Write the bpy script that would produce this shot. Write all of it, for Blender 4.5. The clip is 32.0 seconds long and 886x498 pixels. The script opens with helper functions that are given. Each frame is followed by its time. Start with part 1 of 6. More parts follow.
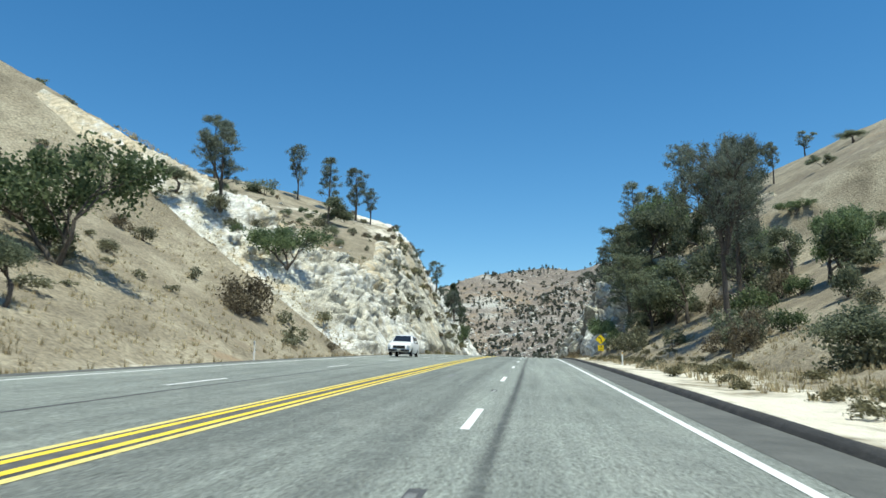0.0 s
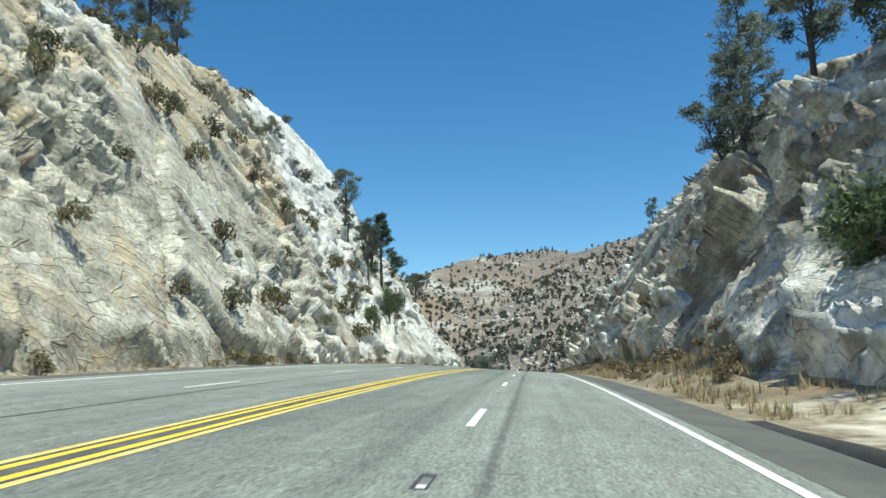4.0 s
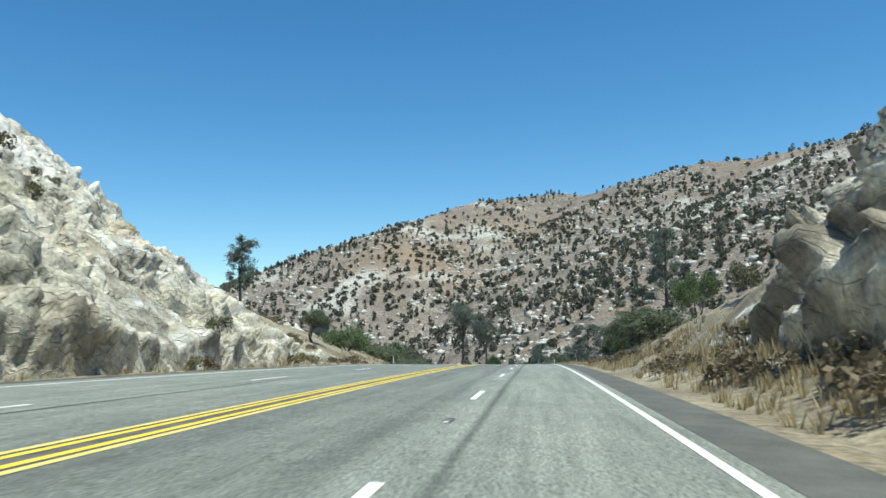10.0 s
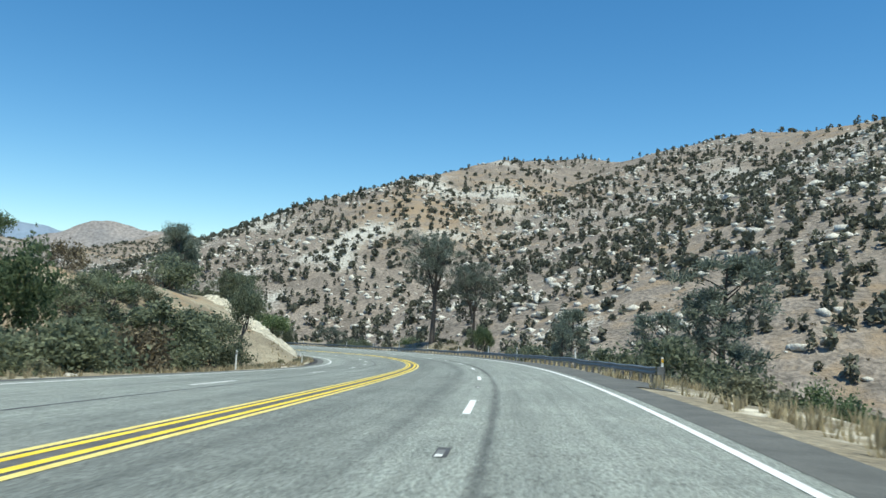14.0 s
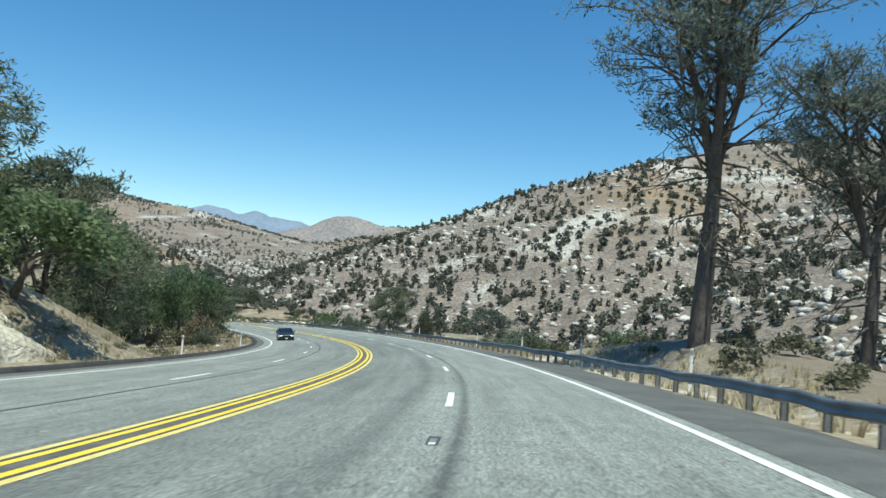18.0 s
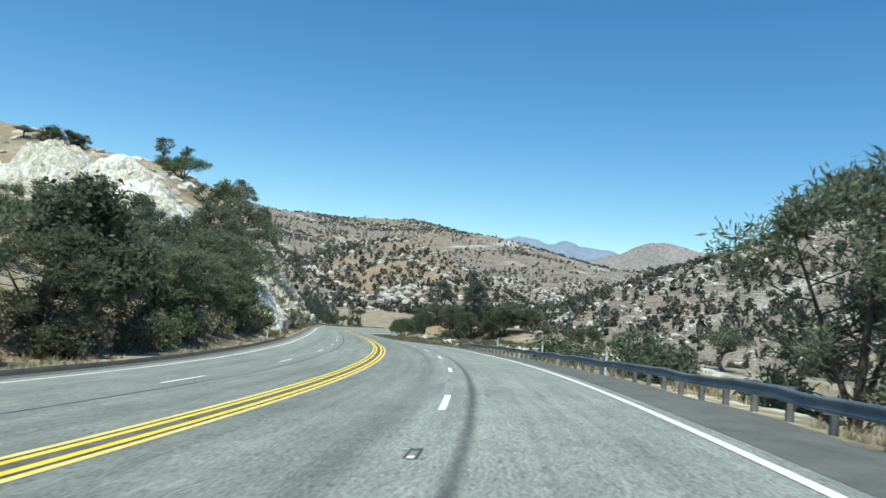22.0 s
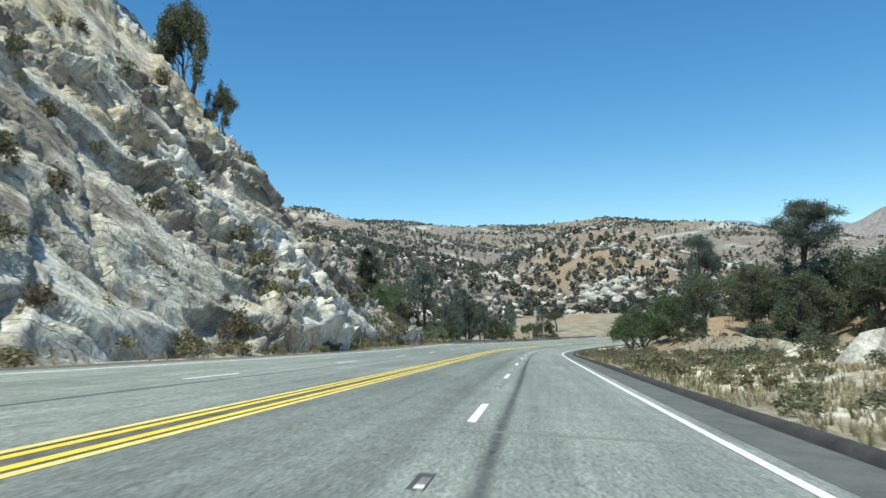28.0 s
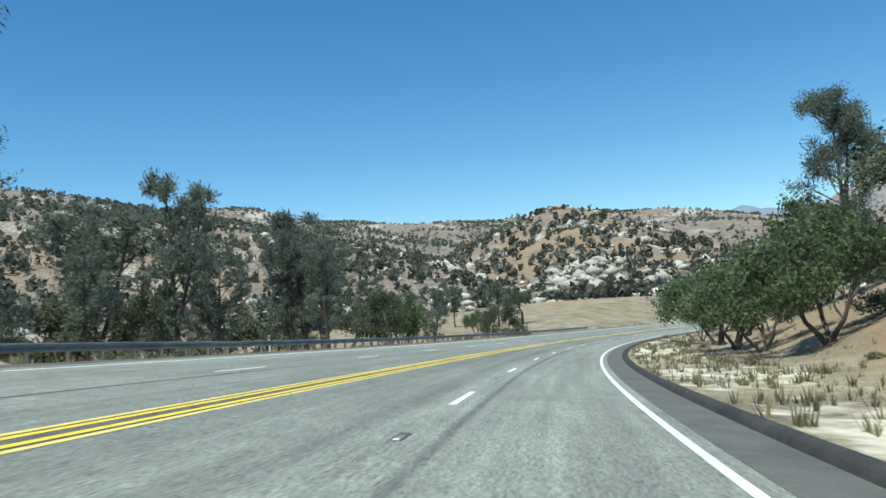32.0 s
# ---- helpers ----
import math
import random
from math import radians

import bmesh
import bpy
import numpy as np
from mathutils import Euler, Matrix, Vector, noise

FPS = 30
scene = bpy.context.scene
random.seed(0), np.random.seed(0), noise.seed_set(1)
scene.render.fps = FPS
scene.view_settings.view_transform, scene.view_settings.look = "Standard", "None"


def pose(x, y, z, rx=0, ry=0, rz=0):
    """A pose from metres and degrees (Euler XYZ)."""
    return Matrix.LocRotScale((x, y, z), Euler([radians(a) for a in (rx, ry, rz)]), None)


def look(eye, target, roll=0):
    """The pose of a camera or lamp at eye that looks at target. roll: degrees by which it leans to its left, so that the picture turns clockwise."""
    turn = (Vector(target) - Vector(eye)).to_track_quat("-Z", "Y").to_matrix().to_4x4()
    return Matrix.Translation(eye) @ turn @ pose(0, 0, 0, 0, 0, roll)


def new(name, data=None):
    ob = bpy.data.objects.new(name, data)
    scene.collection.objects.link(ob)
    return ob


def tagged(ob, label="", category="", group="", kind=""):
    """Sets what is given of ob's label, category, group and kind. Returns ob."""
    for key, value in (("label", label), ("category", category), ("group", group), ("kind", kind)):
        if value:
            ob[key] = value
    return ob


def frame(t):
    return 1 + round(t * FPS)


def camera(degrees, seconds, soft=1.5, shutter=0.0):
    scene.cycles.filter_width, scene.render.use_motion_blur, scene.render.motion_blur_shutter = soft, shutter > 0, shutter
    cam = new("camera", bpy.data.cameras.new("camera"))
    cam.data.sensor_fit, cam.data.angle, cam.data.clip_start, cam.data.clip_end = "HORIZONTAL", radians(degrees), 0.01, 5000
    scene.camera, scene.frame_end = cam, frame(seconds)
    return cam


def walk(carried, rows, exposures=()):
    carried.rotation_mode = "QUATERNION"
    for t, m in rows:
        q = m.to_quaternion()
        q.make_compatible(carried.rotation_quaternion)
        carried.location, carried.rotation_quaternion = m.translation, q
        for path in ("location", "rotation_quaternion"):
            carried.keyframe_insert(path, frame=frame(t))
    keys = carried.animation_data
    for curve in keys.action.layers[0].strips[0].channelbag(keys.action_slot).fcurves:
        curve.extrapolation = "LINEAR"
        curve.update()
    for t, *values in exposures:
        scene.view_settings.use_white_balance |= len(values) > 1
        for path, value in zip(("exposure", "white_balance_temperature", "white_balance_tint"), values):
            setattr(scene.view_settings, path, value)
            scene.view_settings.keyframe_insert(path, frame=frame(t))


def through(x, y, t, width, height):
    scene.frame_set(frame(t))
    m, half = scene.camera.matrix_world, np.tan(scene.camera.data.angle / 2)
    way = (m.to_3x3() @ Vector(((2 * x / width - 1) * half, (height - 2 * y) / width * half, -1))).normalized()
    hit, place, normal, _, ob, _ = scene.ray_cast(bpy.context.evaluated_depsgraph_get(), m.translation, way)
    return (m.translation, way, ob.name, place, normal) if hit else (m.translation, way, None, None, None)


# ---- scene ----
# ---- the road's line: heading, grade and bank in degrees every 20 m along the lane line ----
HEAD = [-6.76, -6.67, -6.68, -6.7, -6.86, -6.89, -6.74, -6.7, -6.82, -6.8, -6.58, -6.33, -6.22, -6.31, -6.38, -6.36,
        -6.25, -5.93, -4.79, -2.51, 0.5, 4.16, 8.45, 13, 17.75, 22.89, 27.25, 31.35, 35.76, 40.09, 43.94, 47.32, 49.7,
        50.78, 51.24, 51.51, 51.52, 51.5, 51.46, 51.27, 50.89, 50.11, 48.76]
GRADE = [3.33, 3.31, 3.18, 3.03, 2.75, 2.35, 1.71, 1.08, 0.7, 0.34, -0.06, -0.4, -0.77, -1.06, -1.39, -1.68, -2.09,
        -2.51, -2.91, -3.37, -3.7, -3.78, -3.73, -3.68, -3.6, -3.51, -3.42, -3.27, -3.16, -3.13, -3.1, -3.09, -3.18,
        -3.28, -3.36, -3.37, -3.31, -3.21, -3.09, -3.13, -3.17, -3.33, -3.41]
BANK = [2.52, 2.5, 2.44, 2.21, 2.09, 2.11, 2.6, 3.1, 3.4, 3.5, 3.66, 3.75, 3.61, 3.03, 2.57, 2.17, 1.78, 1.09, 0.17,
        -1.08, -2.37, -3.31, -3.65, -3.5, -3.3, -3.47, -3.85, -4.18, -4.42, -4.39, -3.93, -2.84, -1.58, -0.19, 1.24,
        2.6, 3.89, 4.47, 4.31, 4.18, 4.62, 5.69, 7.01]
TAIL = 300.0


def road_table():
    """Places of the lane line every metre from -160 m to the end."""
    s = np.arange(-160.0, 20.0 * (len(HEAD) - 1) + TAIL)
    k = np.arange(len(HEAD)) * 20.0
    hd, gr, bk = (np.interp(s, k, a) for a in (HEAD, GRADE, BANK))
    past = np.clip(s - k[-1], 0, None)
    hd = hd - 0.085 * past - 0.00020 * np.clip(past, 0, 200) ** 2
    gr = gr + np.clip(past, 0, 200) * 0.006
    bk = np.clip(bk, -5.2, 6.5)
    ker = np.hanning(31) / np.hanning(31).sum()
    hd, gr, bk = (np.convolve(np.pad(a, 15, "edge"), ker, "valid") for a in (hd, gr, bk))
    h, g = np.radians(hd), np.radians(gr)
    x, y, z = (np.concatenate([[0], np.cumsum(a)[:-1]]) for a in (-np.sin(h) * np.cos(g), np.cos(h) * np.cos(g), np.sin(g)))
    o = int(np.argmin(abs(s)))
    return s, x - x[o], y - y[o], z - z[o], h, np.radians(bk)


RS, RX, RY, RZ, RH, RB = road_table()


def road(s, d):
    """World place of the road's plane at s metres along and d metres right of the lane line (arrays)."""
    x, y, z, h, b = (np.interp(s, RS, a) for a in (RX, RY, RZ, RH, RB))
    return x + d * np.cos(h), y + d * np.sin(h), z - d * np.tan(b)


# ---- camera: seconds, metres along the road, metres right of the lane line, and its turn in degrees ----
EYE = 1.33
PATH = [
    (0, 0.00, 1.05, 100.50, -0.00, 0.00), (0.5, 12.69, 1.05, 100.50, 0.08, 0.11), (1, 25.38, 1.04, 100.49, 0.18, 0.14),
    (1.5, 38.06, 1.03, 100.40, 0.26, 0.15), (2, 50.74, 1.02, 100.30, 0.19, 0.14), (2.5, 63.42, 1.02, 100.19, 0.18, 0.13),
    (3, 76.11, 1.02, 100.00, 0.18, 0.04), (3.5, 88.80, 1.03, 99.79, 0.14, -0.07), (4, 101.50, 1.05, 99.51, 0.27, -0.08),
    (4.5, 114.22, 1.06, 99.14, 0.59, 0.01), (5, 126.94, 1.09, 98.75, 0.98, 0.11), (5.5, 139.69, 1.11, 98.40, 1.29, 0.13),
    (6, 152.48, 1.15, 98.13, 1.50, 0.07), (6.5, 165.31, 1.31, 97.98, 1.62, 0.00), (7, 178.21, 1.47, 97.72, 1.64, -0.01),
    (7.5, 191.18, 1.56, 97.49, 1.72, 0.04), (8, 204.22, 1.59, 97.22, 1.79, 0.22), (8.5, 217.31, 1.52, 97.01, 1.86, 0.36),
    (9, 230.46, 1.43, 96.79, 1.84, 0.52), (9.5, 243.66, 1.47, 96.52, 1.80, 0.54), (10, 256.90, 1.50, 96.30, 1.55, 0.49),
    (10.5, 270.16, 1.52, 96.09, 1.33, 0.45), (11, 283.44, 1.51, 95.82, 1.03, 0.40), (11.5, 296.70, 1.46, 95.58, 0.52, 0.41),
    (12, 309.91, 1.38, 95.21, -0.17, 0.47), (12.5, 323.06, 1.28, 94.89, -0.83, 0.57), (13, 336.13, 1.17, 94.51, -1.53, 0.73),
    (13.5, 349.12, 1.05, 94.20, -2.03, 1.09), (14, 362.03, 0.89, 93.87, -2.49, 1.89), (14.5, 374.87, 0.73, 93.51, -2.94, 3.17),
    (15, 387.64, 0.58, 93.19, -3.41, 4.82), (15.5, 400.32, 0.48, 92.94, -3.89, 6.72), (16, 412.94, 0.44, 92.80, -4.36, 8.87),
    (16.5, 425.50, 0.48, 92.80, -4.62, 11.27), (17, 438.03, 0.57, 92.80, -4.76, 13.90), (17.5, 450.58, 0.66, 92.85, -4.68, 16.73),
    (18, 463.18, 0.78, 92.90, -4.56, 19.52), (18.5, 475.85, 0.90, 92.98, -4.46, 22.42), (19, 488.60, 0.98, 92.98, -4.49, 25.64),
    (19.5, 501.42, 0.98, 93.06, -4.62, 28.94), (20, 514.29, 0.92, 93.09, -4.80, 31.95), (20.5, 527.24, 0.86, 93.14, -4.99, 34.62),
    (21, 540.24, 0.83, 93.23, -5.10, 37.32), (21.5, 553.31, 0.88, 93.32, -5.17, 40.08), (22, 566.44, 0.96, 93.35, -5.10, 43.08),
    (22.5, 579.64, 1.06, 93.39, -4.96, 45.92), (23, 592.91, 1.16, 93.44, -4.77, 48.52), (23.5, 606.26, 1.28, 93.48, -4.48, 51.12),
    (24, 619.70, 1.40, 93.55, -4.03, 53.41), (24.5, 633.26, 1.49, 93.57, -3.43, 55.35), (25, 646.92, 1.54, 93.60, -2.59, 56.68),
    (25.5, 660.69, 1.56, 93.66, -1.56, 57.43), (26, 674.57, 1.55, 93.73, -0.50, 57.82), (26.5, 688.55, 1.49, 93.80, 0.39, 58.07),
    (27, 702.60, 1.36, 93.89, 1.09, 58.22), (27.5, 716.72, 1.21, 94.00, 1.68, 58.22), (28, 730.90, 1.07, 94.11, 2.08, 58.23),
    (28.5, 745.12, 0.97, 94.22, 2.30, 58.18), (29, 759.39, 0.89, 94.32, 2.41, 58.16), (29.5, 773.68, 0.86, 94.33, 2.52, 58.08),
    (30, 787.99, 0.92, 94.29, 2.73, 57.90), (30.5, 802.31, 1.09, 94.30, 2.98, 57.63), (31, 816.64, 1.36, 94.22, 3.42, 57.16),
    (31.5, 830.98, 1.67, 94.23, 3.98, 56.35), (32, 845.32, 1.97, 94.21, 4.50, 55.34),
]
cam = camera(61.0, 32.0, soft=1.5, shutter=0.13)
ROWS = []
for t, s, d, rx, ry, rz in PATH:
    px, py, pz = road(s, d)
    ROWS.append((t, pose(px, py, pz + EYE, rx, ry, rz)))
walk(cam, ROWS, [(0, 0.29, 6600, -4), (32, 0.29, 6600, -4)])

# ---- world and sun ----
SUN_AZ, SUN_EL = 140.0, 70.0   # clockwise from +y; above the horizon
world = bpy.data.worlds.new("sky")
scene.world = world
world.use_nodes = True
wn = world.node_tree
sky = wn.nodes.new("ShaderNodeTexSky")
sky.sky_type, sky.sun_disc = "NISHITA", False
sky.sun_elevation, sky.sun_rotation = radians(SUN_EL), radians(SUN_AZ)
sky.altitude, sky.air_density, sky.dust_density, sky.ozone_density = 800, 1.0, 0.2, 3.0
tone = wn.nodes.new("ShaderNodeHueSaturation")
tone.inputs["Saturation"].default_value = 1.28
wn.links.new(sky.outputs["Color"], tone.inputs["Color"])
wn.links.new(tone.outputs["Color"], wn.nodes["Background"].inputs["Color"])
wn.nodes["Background"].inputs["Strength"].default_value = 0.13
sun = new("sun", bpy.data.lights.new("sun", "SUN"))
sun.data.energy, sun.data.angle, sun.data.color = 4.0, radians(0.53), (1.0, 0.95, 0.87)
a, e = radians(SUN_AZ), radians(SUN_EL)
sun.matrix_world = look(Vector((math.sin(a) * math.cos(e), math.cos(a) * math.cos(e), math.sin(e))) * 100, (0, 0, 0))

# ---- materials ----
def surface(name, stops, size, rough=0.9, bump=0.3, bump_size=0.1, fine=0.25, spec=0.3, metal=0.0, vary=0.0, warp=(1, 1, 1), second=None):
    """A weathered surface: a ramp of colours over broad noise, grain over fine noise, and relief. stops: (place, colour) rows."""
    m = bpy.data.materials.new(name)
    m.use_nodes = True
    n, l = m.node_tree.nodes, m.node_tree.links
    b = n["Principled BSDF"]
    b.inputs["Roughness"].default_value, b.inputs["Specular IOR Level"].default_value, b.inputs["Metallic"].default_value = rough, spec, metal
    geo, mp = n.new("ShaderNodeNewGeometry"), n.new("ShaderNodeMapping")
    mp.inputs["Scale"].default_value = warp
    l.new(geo.outputs["Position"], mp.inputs["Vector"])
    t1, ramp = n.new("ShaderNodeTexNoise"), n.new("ShaderNodeValToRGB")
    t1.inputs["Scale"].default_value, t1.inputs["Detail"].default_value, t1.inputs["Roughness"].default_value = 1 / size, 6, 0.62
    l.new(mp.outputs["Vector"], t1.inputs["Vector"])
    e = ramp.color_ramp.elements
    while len(e) < len(stops):
        e.new(0.5)
    for q, (place, col) in zip(e, stops):
        q.position, q.color = place, (*col, 1)
    l.new(t1.outputs["Fac"], ramp.inputs["Fac"])
    t2 = n.new("ShaderNodeTexNoise")
    t2.inputs["Scale"].default_value, t2.inputs["Detail"].default_value = 1 / bump_size, 5
    l.new(mp.outputs["Vector"], t2.inputs["Vector"])
    rng = n.new("ShaderNodeMapRange")
    rng.inputs["From Min"].default_value, rng.inputs["From Max"].default_value = 0.25, 0.75
    rng.inputs["To Min"].default_value, rng.inputs["To Max"].default_value = 1 - fine, 1 + fine
    l.new(t2.outputs["Fac"], rng.inputs["Value"])
    hsv = n.new("ShaderNodeHueSaturation")
    l.new(ramp.outputs["Color"], hsv.inputs["Color"])
    val = rng.outputs["Result"]
    if vary:
        info, r2, mul = n.new("ShaderNodeObjectInfo"), n.new("ShaderNodeMapRange"), n.new("ShaderNodeMath")
        r2.inputs["To Min"].default_value, r2.inputs["To Max"].default_value = 1 - vary, 1 + vary
        l.new(info.outputs["Random"], r2.inputs["Value"])
        mul.operation = "MULTIPLY"
        l.new(val, mul.inputs[0]), l.new(r2.outputs["Result"], mul.inputs[1])
        val = mul.outputs["Value"]
    l.new(val, hsv.inputs["Value"])
    l.new(hsv.outputs["Color"], b.inputs["Base Color"])
    bp = n.new("ShaderNodeBump")
    bp.inputs["Strength"].default_value, bp.inputs["Distance"].default_value = bump, bump_size
    l.new(t2.outputs["Fac"], bp.inputs["Height"])
    l.new(bp.outputs["Normal"], b.inputs["Normal"])
    return m


def leafy(name, dark, light, through=0.25, vary=0.2):
    """Foliage: each leaf a shade of its own, with some light passing through."""
    m = bpy.data.materials.new(name)
    m.use_nodes = True
    n, l = m.node_tree.nodes, m.node_tree.links
    b, out = n["Principled BSDF"], n["Material Output"]
    b.inputs["Roughness"].default_value, b.inputs["Specular IOR Level"].default_value = 0.65, 0.25
    geo, info, ramp = n.new("ShaderNodeNewGeometry"), n.new("ShaderNodeObjectInfo"), n.new("ShaderNodeValToRGB")
    ramp.color_ramp.elements[0].color, ramp.color_ramp.elements[1].color = (*dark, 1), (*light, 1)
    l.new(geo.outputs["Random Per Island"], ramp.inputs["Fac"])
    rng, hsv = n.new("ShaderNodeMapRange"), n.new("ShaderNodeHueSaturation")
    rng.inputs["To Min"].default_value, rng.inputs["To Max"].default_value = 1 - vary, 1 + vary
    l.new(info.outputs["Random"], rng.inputs["Value"])
    l.new(rng.outputs["Result"], hsv.inputs["Value"])
    l.new(ramp.outputs["Color"], hsv.inputs["Color"])
    l.new(hsv.outputs["Color"], b.inputs["Base Color"])
    tr, mix = n.new("ShaderNodeBsdfTranslucent"), n.new("ShaderNodeMixShader")
    l.new(hsv.outputs["Color"], tr.inputs["Color"])
    mix.inputs["Fac"].default_value = through
    l.new(b.outputs["BSDF"], mix.inputs[1]), l.new(tr.outputs["BSDF"], mix.inputs[2])
    l.new(mix.outputs["Shader"], out.inputs["Surface"])
    return m


def blend_in(m, attribute, channel, stops, size, soft=0.12, bump=None):
    """Mix a second soil or rock into a surface where an attribute of the mesh says so, with a ragged edge."""
    n, l = m.node_tree.nodes, m.node_tree.links
    b = n["Principled BSDF"]
    old = b.inputs["Base Color"].links[0].from_socket
    geo, t, ramp = n.new("ShaderNodeNewGeometry"), n.new("ShaderNodeTexNoise"), n.new("ShaderNodeValToRGB")
    t.inputs["Scale"].default_value, t.inputs["Detail"].default_value, t.inputs["Roughness"].default_value = 1 / size, 8, 0.7
    l.new(geo.outputs["Position"], t.inputs["Vector"])
    e = ramp.color_ramp.elements
    while len(e) < len(stops):
        e.new(0.5)
    for q, (place, col) in zip(e, stops):
        q.position, q.color = place, (*col, 1)
    l.new(t.outputs["Fac"], ramp.inputs["Fac"])
    att, sep = n.new("ShaderNodeAttribute"), n.new("ShaderNodeSeparateColor")
    att.attribute_name = attribute
    l.new(att.outputs["Color"], sep.inputs["Color"])
    t2 = n.new("ShaderNodeTexNoise")
    t2.inputs["Scale"].default_value, t2.inputs["Detail"].default_value = 2.2 / size, 7
    l.new(geo.outputs["Position"], t2.inputs["Vector"])
    add, rng = n.new("ShaderNodeMath"), n.new("ShaderNodeMapRange")
    l.new(sep.outputs[channel], add.inputs[0]), l.new(t2.outputs["Fac"], add.inputs[1])
    rng.inputs["From Min"].default_value, rng.inputs["From Max"].default_value = 1.0 - soft, 1.0 + soft
    l.new(add.outputs["Value"], rng.inputs["Value"])
    mix = n.new("ShaderNodeMix")
    mix.data_type = "RGBA"
    l.new(rng.outputs["Result"], mix.inputs[0]), l.new(old, mix.inputs[6]), l.new(ramp.outputs["Color"], mix.inputs[7])
    l.new(mix.outputs[2], b.inputs["Base Color"])


def cracked(m, size, flat, dark=0.35, width=0.05, amount=0.5):
    """Straight dark joints between blocks that lie along the rock's grain, with relief."""
    n, l = m.node_tree.nodes, m.node_tree.links
    b = n["Principled BSDF"]
    old = b.inputs["Base Color"].links[0].from_socket
    bump0 = b.inputs["Normal"].links[0].from_node
    att, mp, vor, come, wob, ad = (n.new(k) for k in ("ShaderNodeAttribute", "ShaderNodeMapping", "ShaderNodeTexVoronoi", "ShaderNodeTexNoise", "ShaderNodeTexNoise", "ShaderNodeVectorMath"))
    att.attribute_name = "lay"
    wob.inputs["Scale"].default_value, wob.inputs["Detail"].default_value = 1.2 / size, 3
    l.new(att.outputs["Vector"], wob.inputs["Vector"])
    ad.operation = "MULTIPLY_ADD"
    ad.inputs[1].default_value = (size * 0.3,) * 3
    l.new(wob.outputs["Color"], ad.inputs[0]), l.new(att.outputs["Vector"], ad.inputs[2])
    mp.inputs["Scale"].default_value = (1 / size, 1 / (size * flat), 0.3 / size)
    l.new(ad.outputs["Vector"], mp.inputs["Vector"])
    vor.feature = "DISTANCE_TO_EDGE"
    vor.inputs["Scale"].default_value = 1.0
    l.new(mp.outputs["Vector"], vor.inputs["Vector"])
    rng = n.new("ShaderNodeMapRange")
    rng.inputs["From Max"].default_value, rng.inputs["To Min"].default_value = width, dark
    l.new(vor.outputs["Distance"], rng.inputs["Value"])
    mul, fade = n.new("ShaderNodeMix"), n.new("ShaderNodeMapRange")
    mul.data_type, mul.blend_type = "RGBA", "MULTIPLY"
    come.inputs["Scale"].default_value, come.inputs["Detail"].default_value = 0.5 / size, 3
    l.new(att.outputs["Vector"], come.inputs["Vector"])
    fade.inputs["From Min"].default_value, fade.inputs["From Max"].default_value = 1 - amount - 0.06, 1 - amount + 0.06
    l.new(come.outputs["Fac"], fade.inputs["Value"])
    l.new(fade.outputs["Result"], mul.inputs[0])
    l.new(old, mul.inputs[6]), l.new(rng.outputs["Result"], mul.inputs[7])
    l.new(mul.outputs[2], b.inputs["Base Color"])
    bp = n.new("ShaderNodeBump")
    bp.inputs["Strength"].default_value, bp.inputs["Distance"].default_value = 0.7, size * 0.12
    l.new(rng.outputs["Result"], bp.inputs["Height"]), l.new(bump0.outputs["Normal"], bp.inputs["Normal"])
    l.new(bp.outputs["Normal"], b.inputs["Normal"])


def streaked(m, long, thin, lo, hi, attribute="lay"):
    """Lighter and darker streaks along the grain."""
    n, l = m.node_tree.nodes, m.node_tree.links
    b = n["Principled BSDF"]
    old = b.inputs["Base Color"].links[0].from_socket
    att, mp, t, rng, mul = (n.new(k) for k in ("ShaderNodeAttribute", "ShaderNodeMapping", "ShaderNodeTexNoise", "ShaderNodeMapRange", "ShaderNodeMix"))
    att.attribute_name = attribute
    mp.inputs["Scale"].default_value = (1 / long, 1 / thin, 1 / thin)
    l.new(att.outputs["Vector"], mp.inputs["Vector"])
    t.inputs["Scale"].default_value, t.inputs["Detail"].default_value, t.inputs["Roughness"].default_value = 1.0, 6, 0.65
    l.new(mp.outputs["Vector"], t.inputs["Vector"])
    rng.inputs["From Min"].default_value, rng.inputs["From Max"].default_value = 0.32, 0.66
    rng.inputs["To Min"].default_value, rng.inputs["To Max"].default_value = lo, hi
    l.new(t.outputs["Fac"], rng.inputs["Value"])
    mul.data_type, mul.blend_type = "RGBA", "MULTIPLY"
    mul.inputs[0].default_value = 1.0
    l.new(old, mul.inputs[6]), l.new(rng.outputs["Result"], mul.inputs[7])
    l.new(mul.outputs[2], b.inputs["Base Color"])


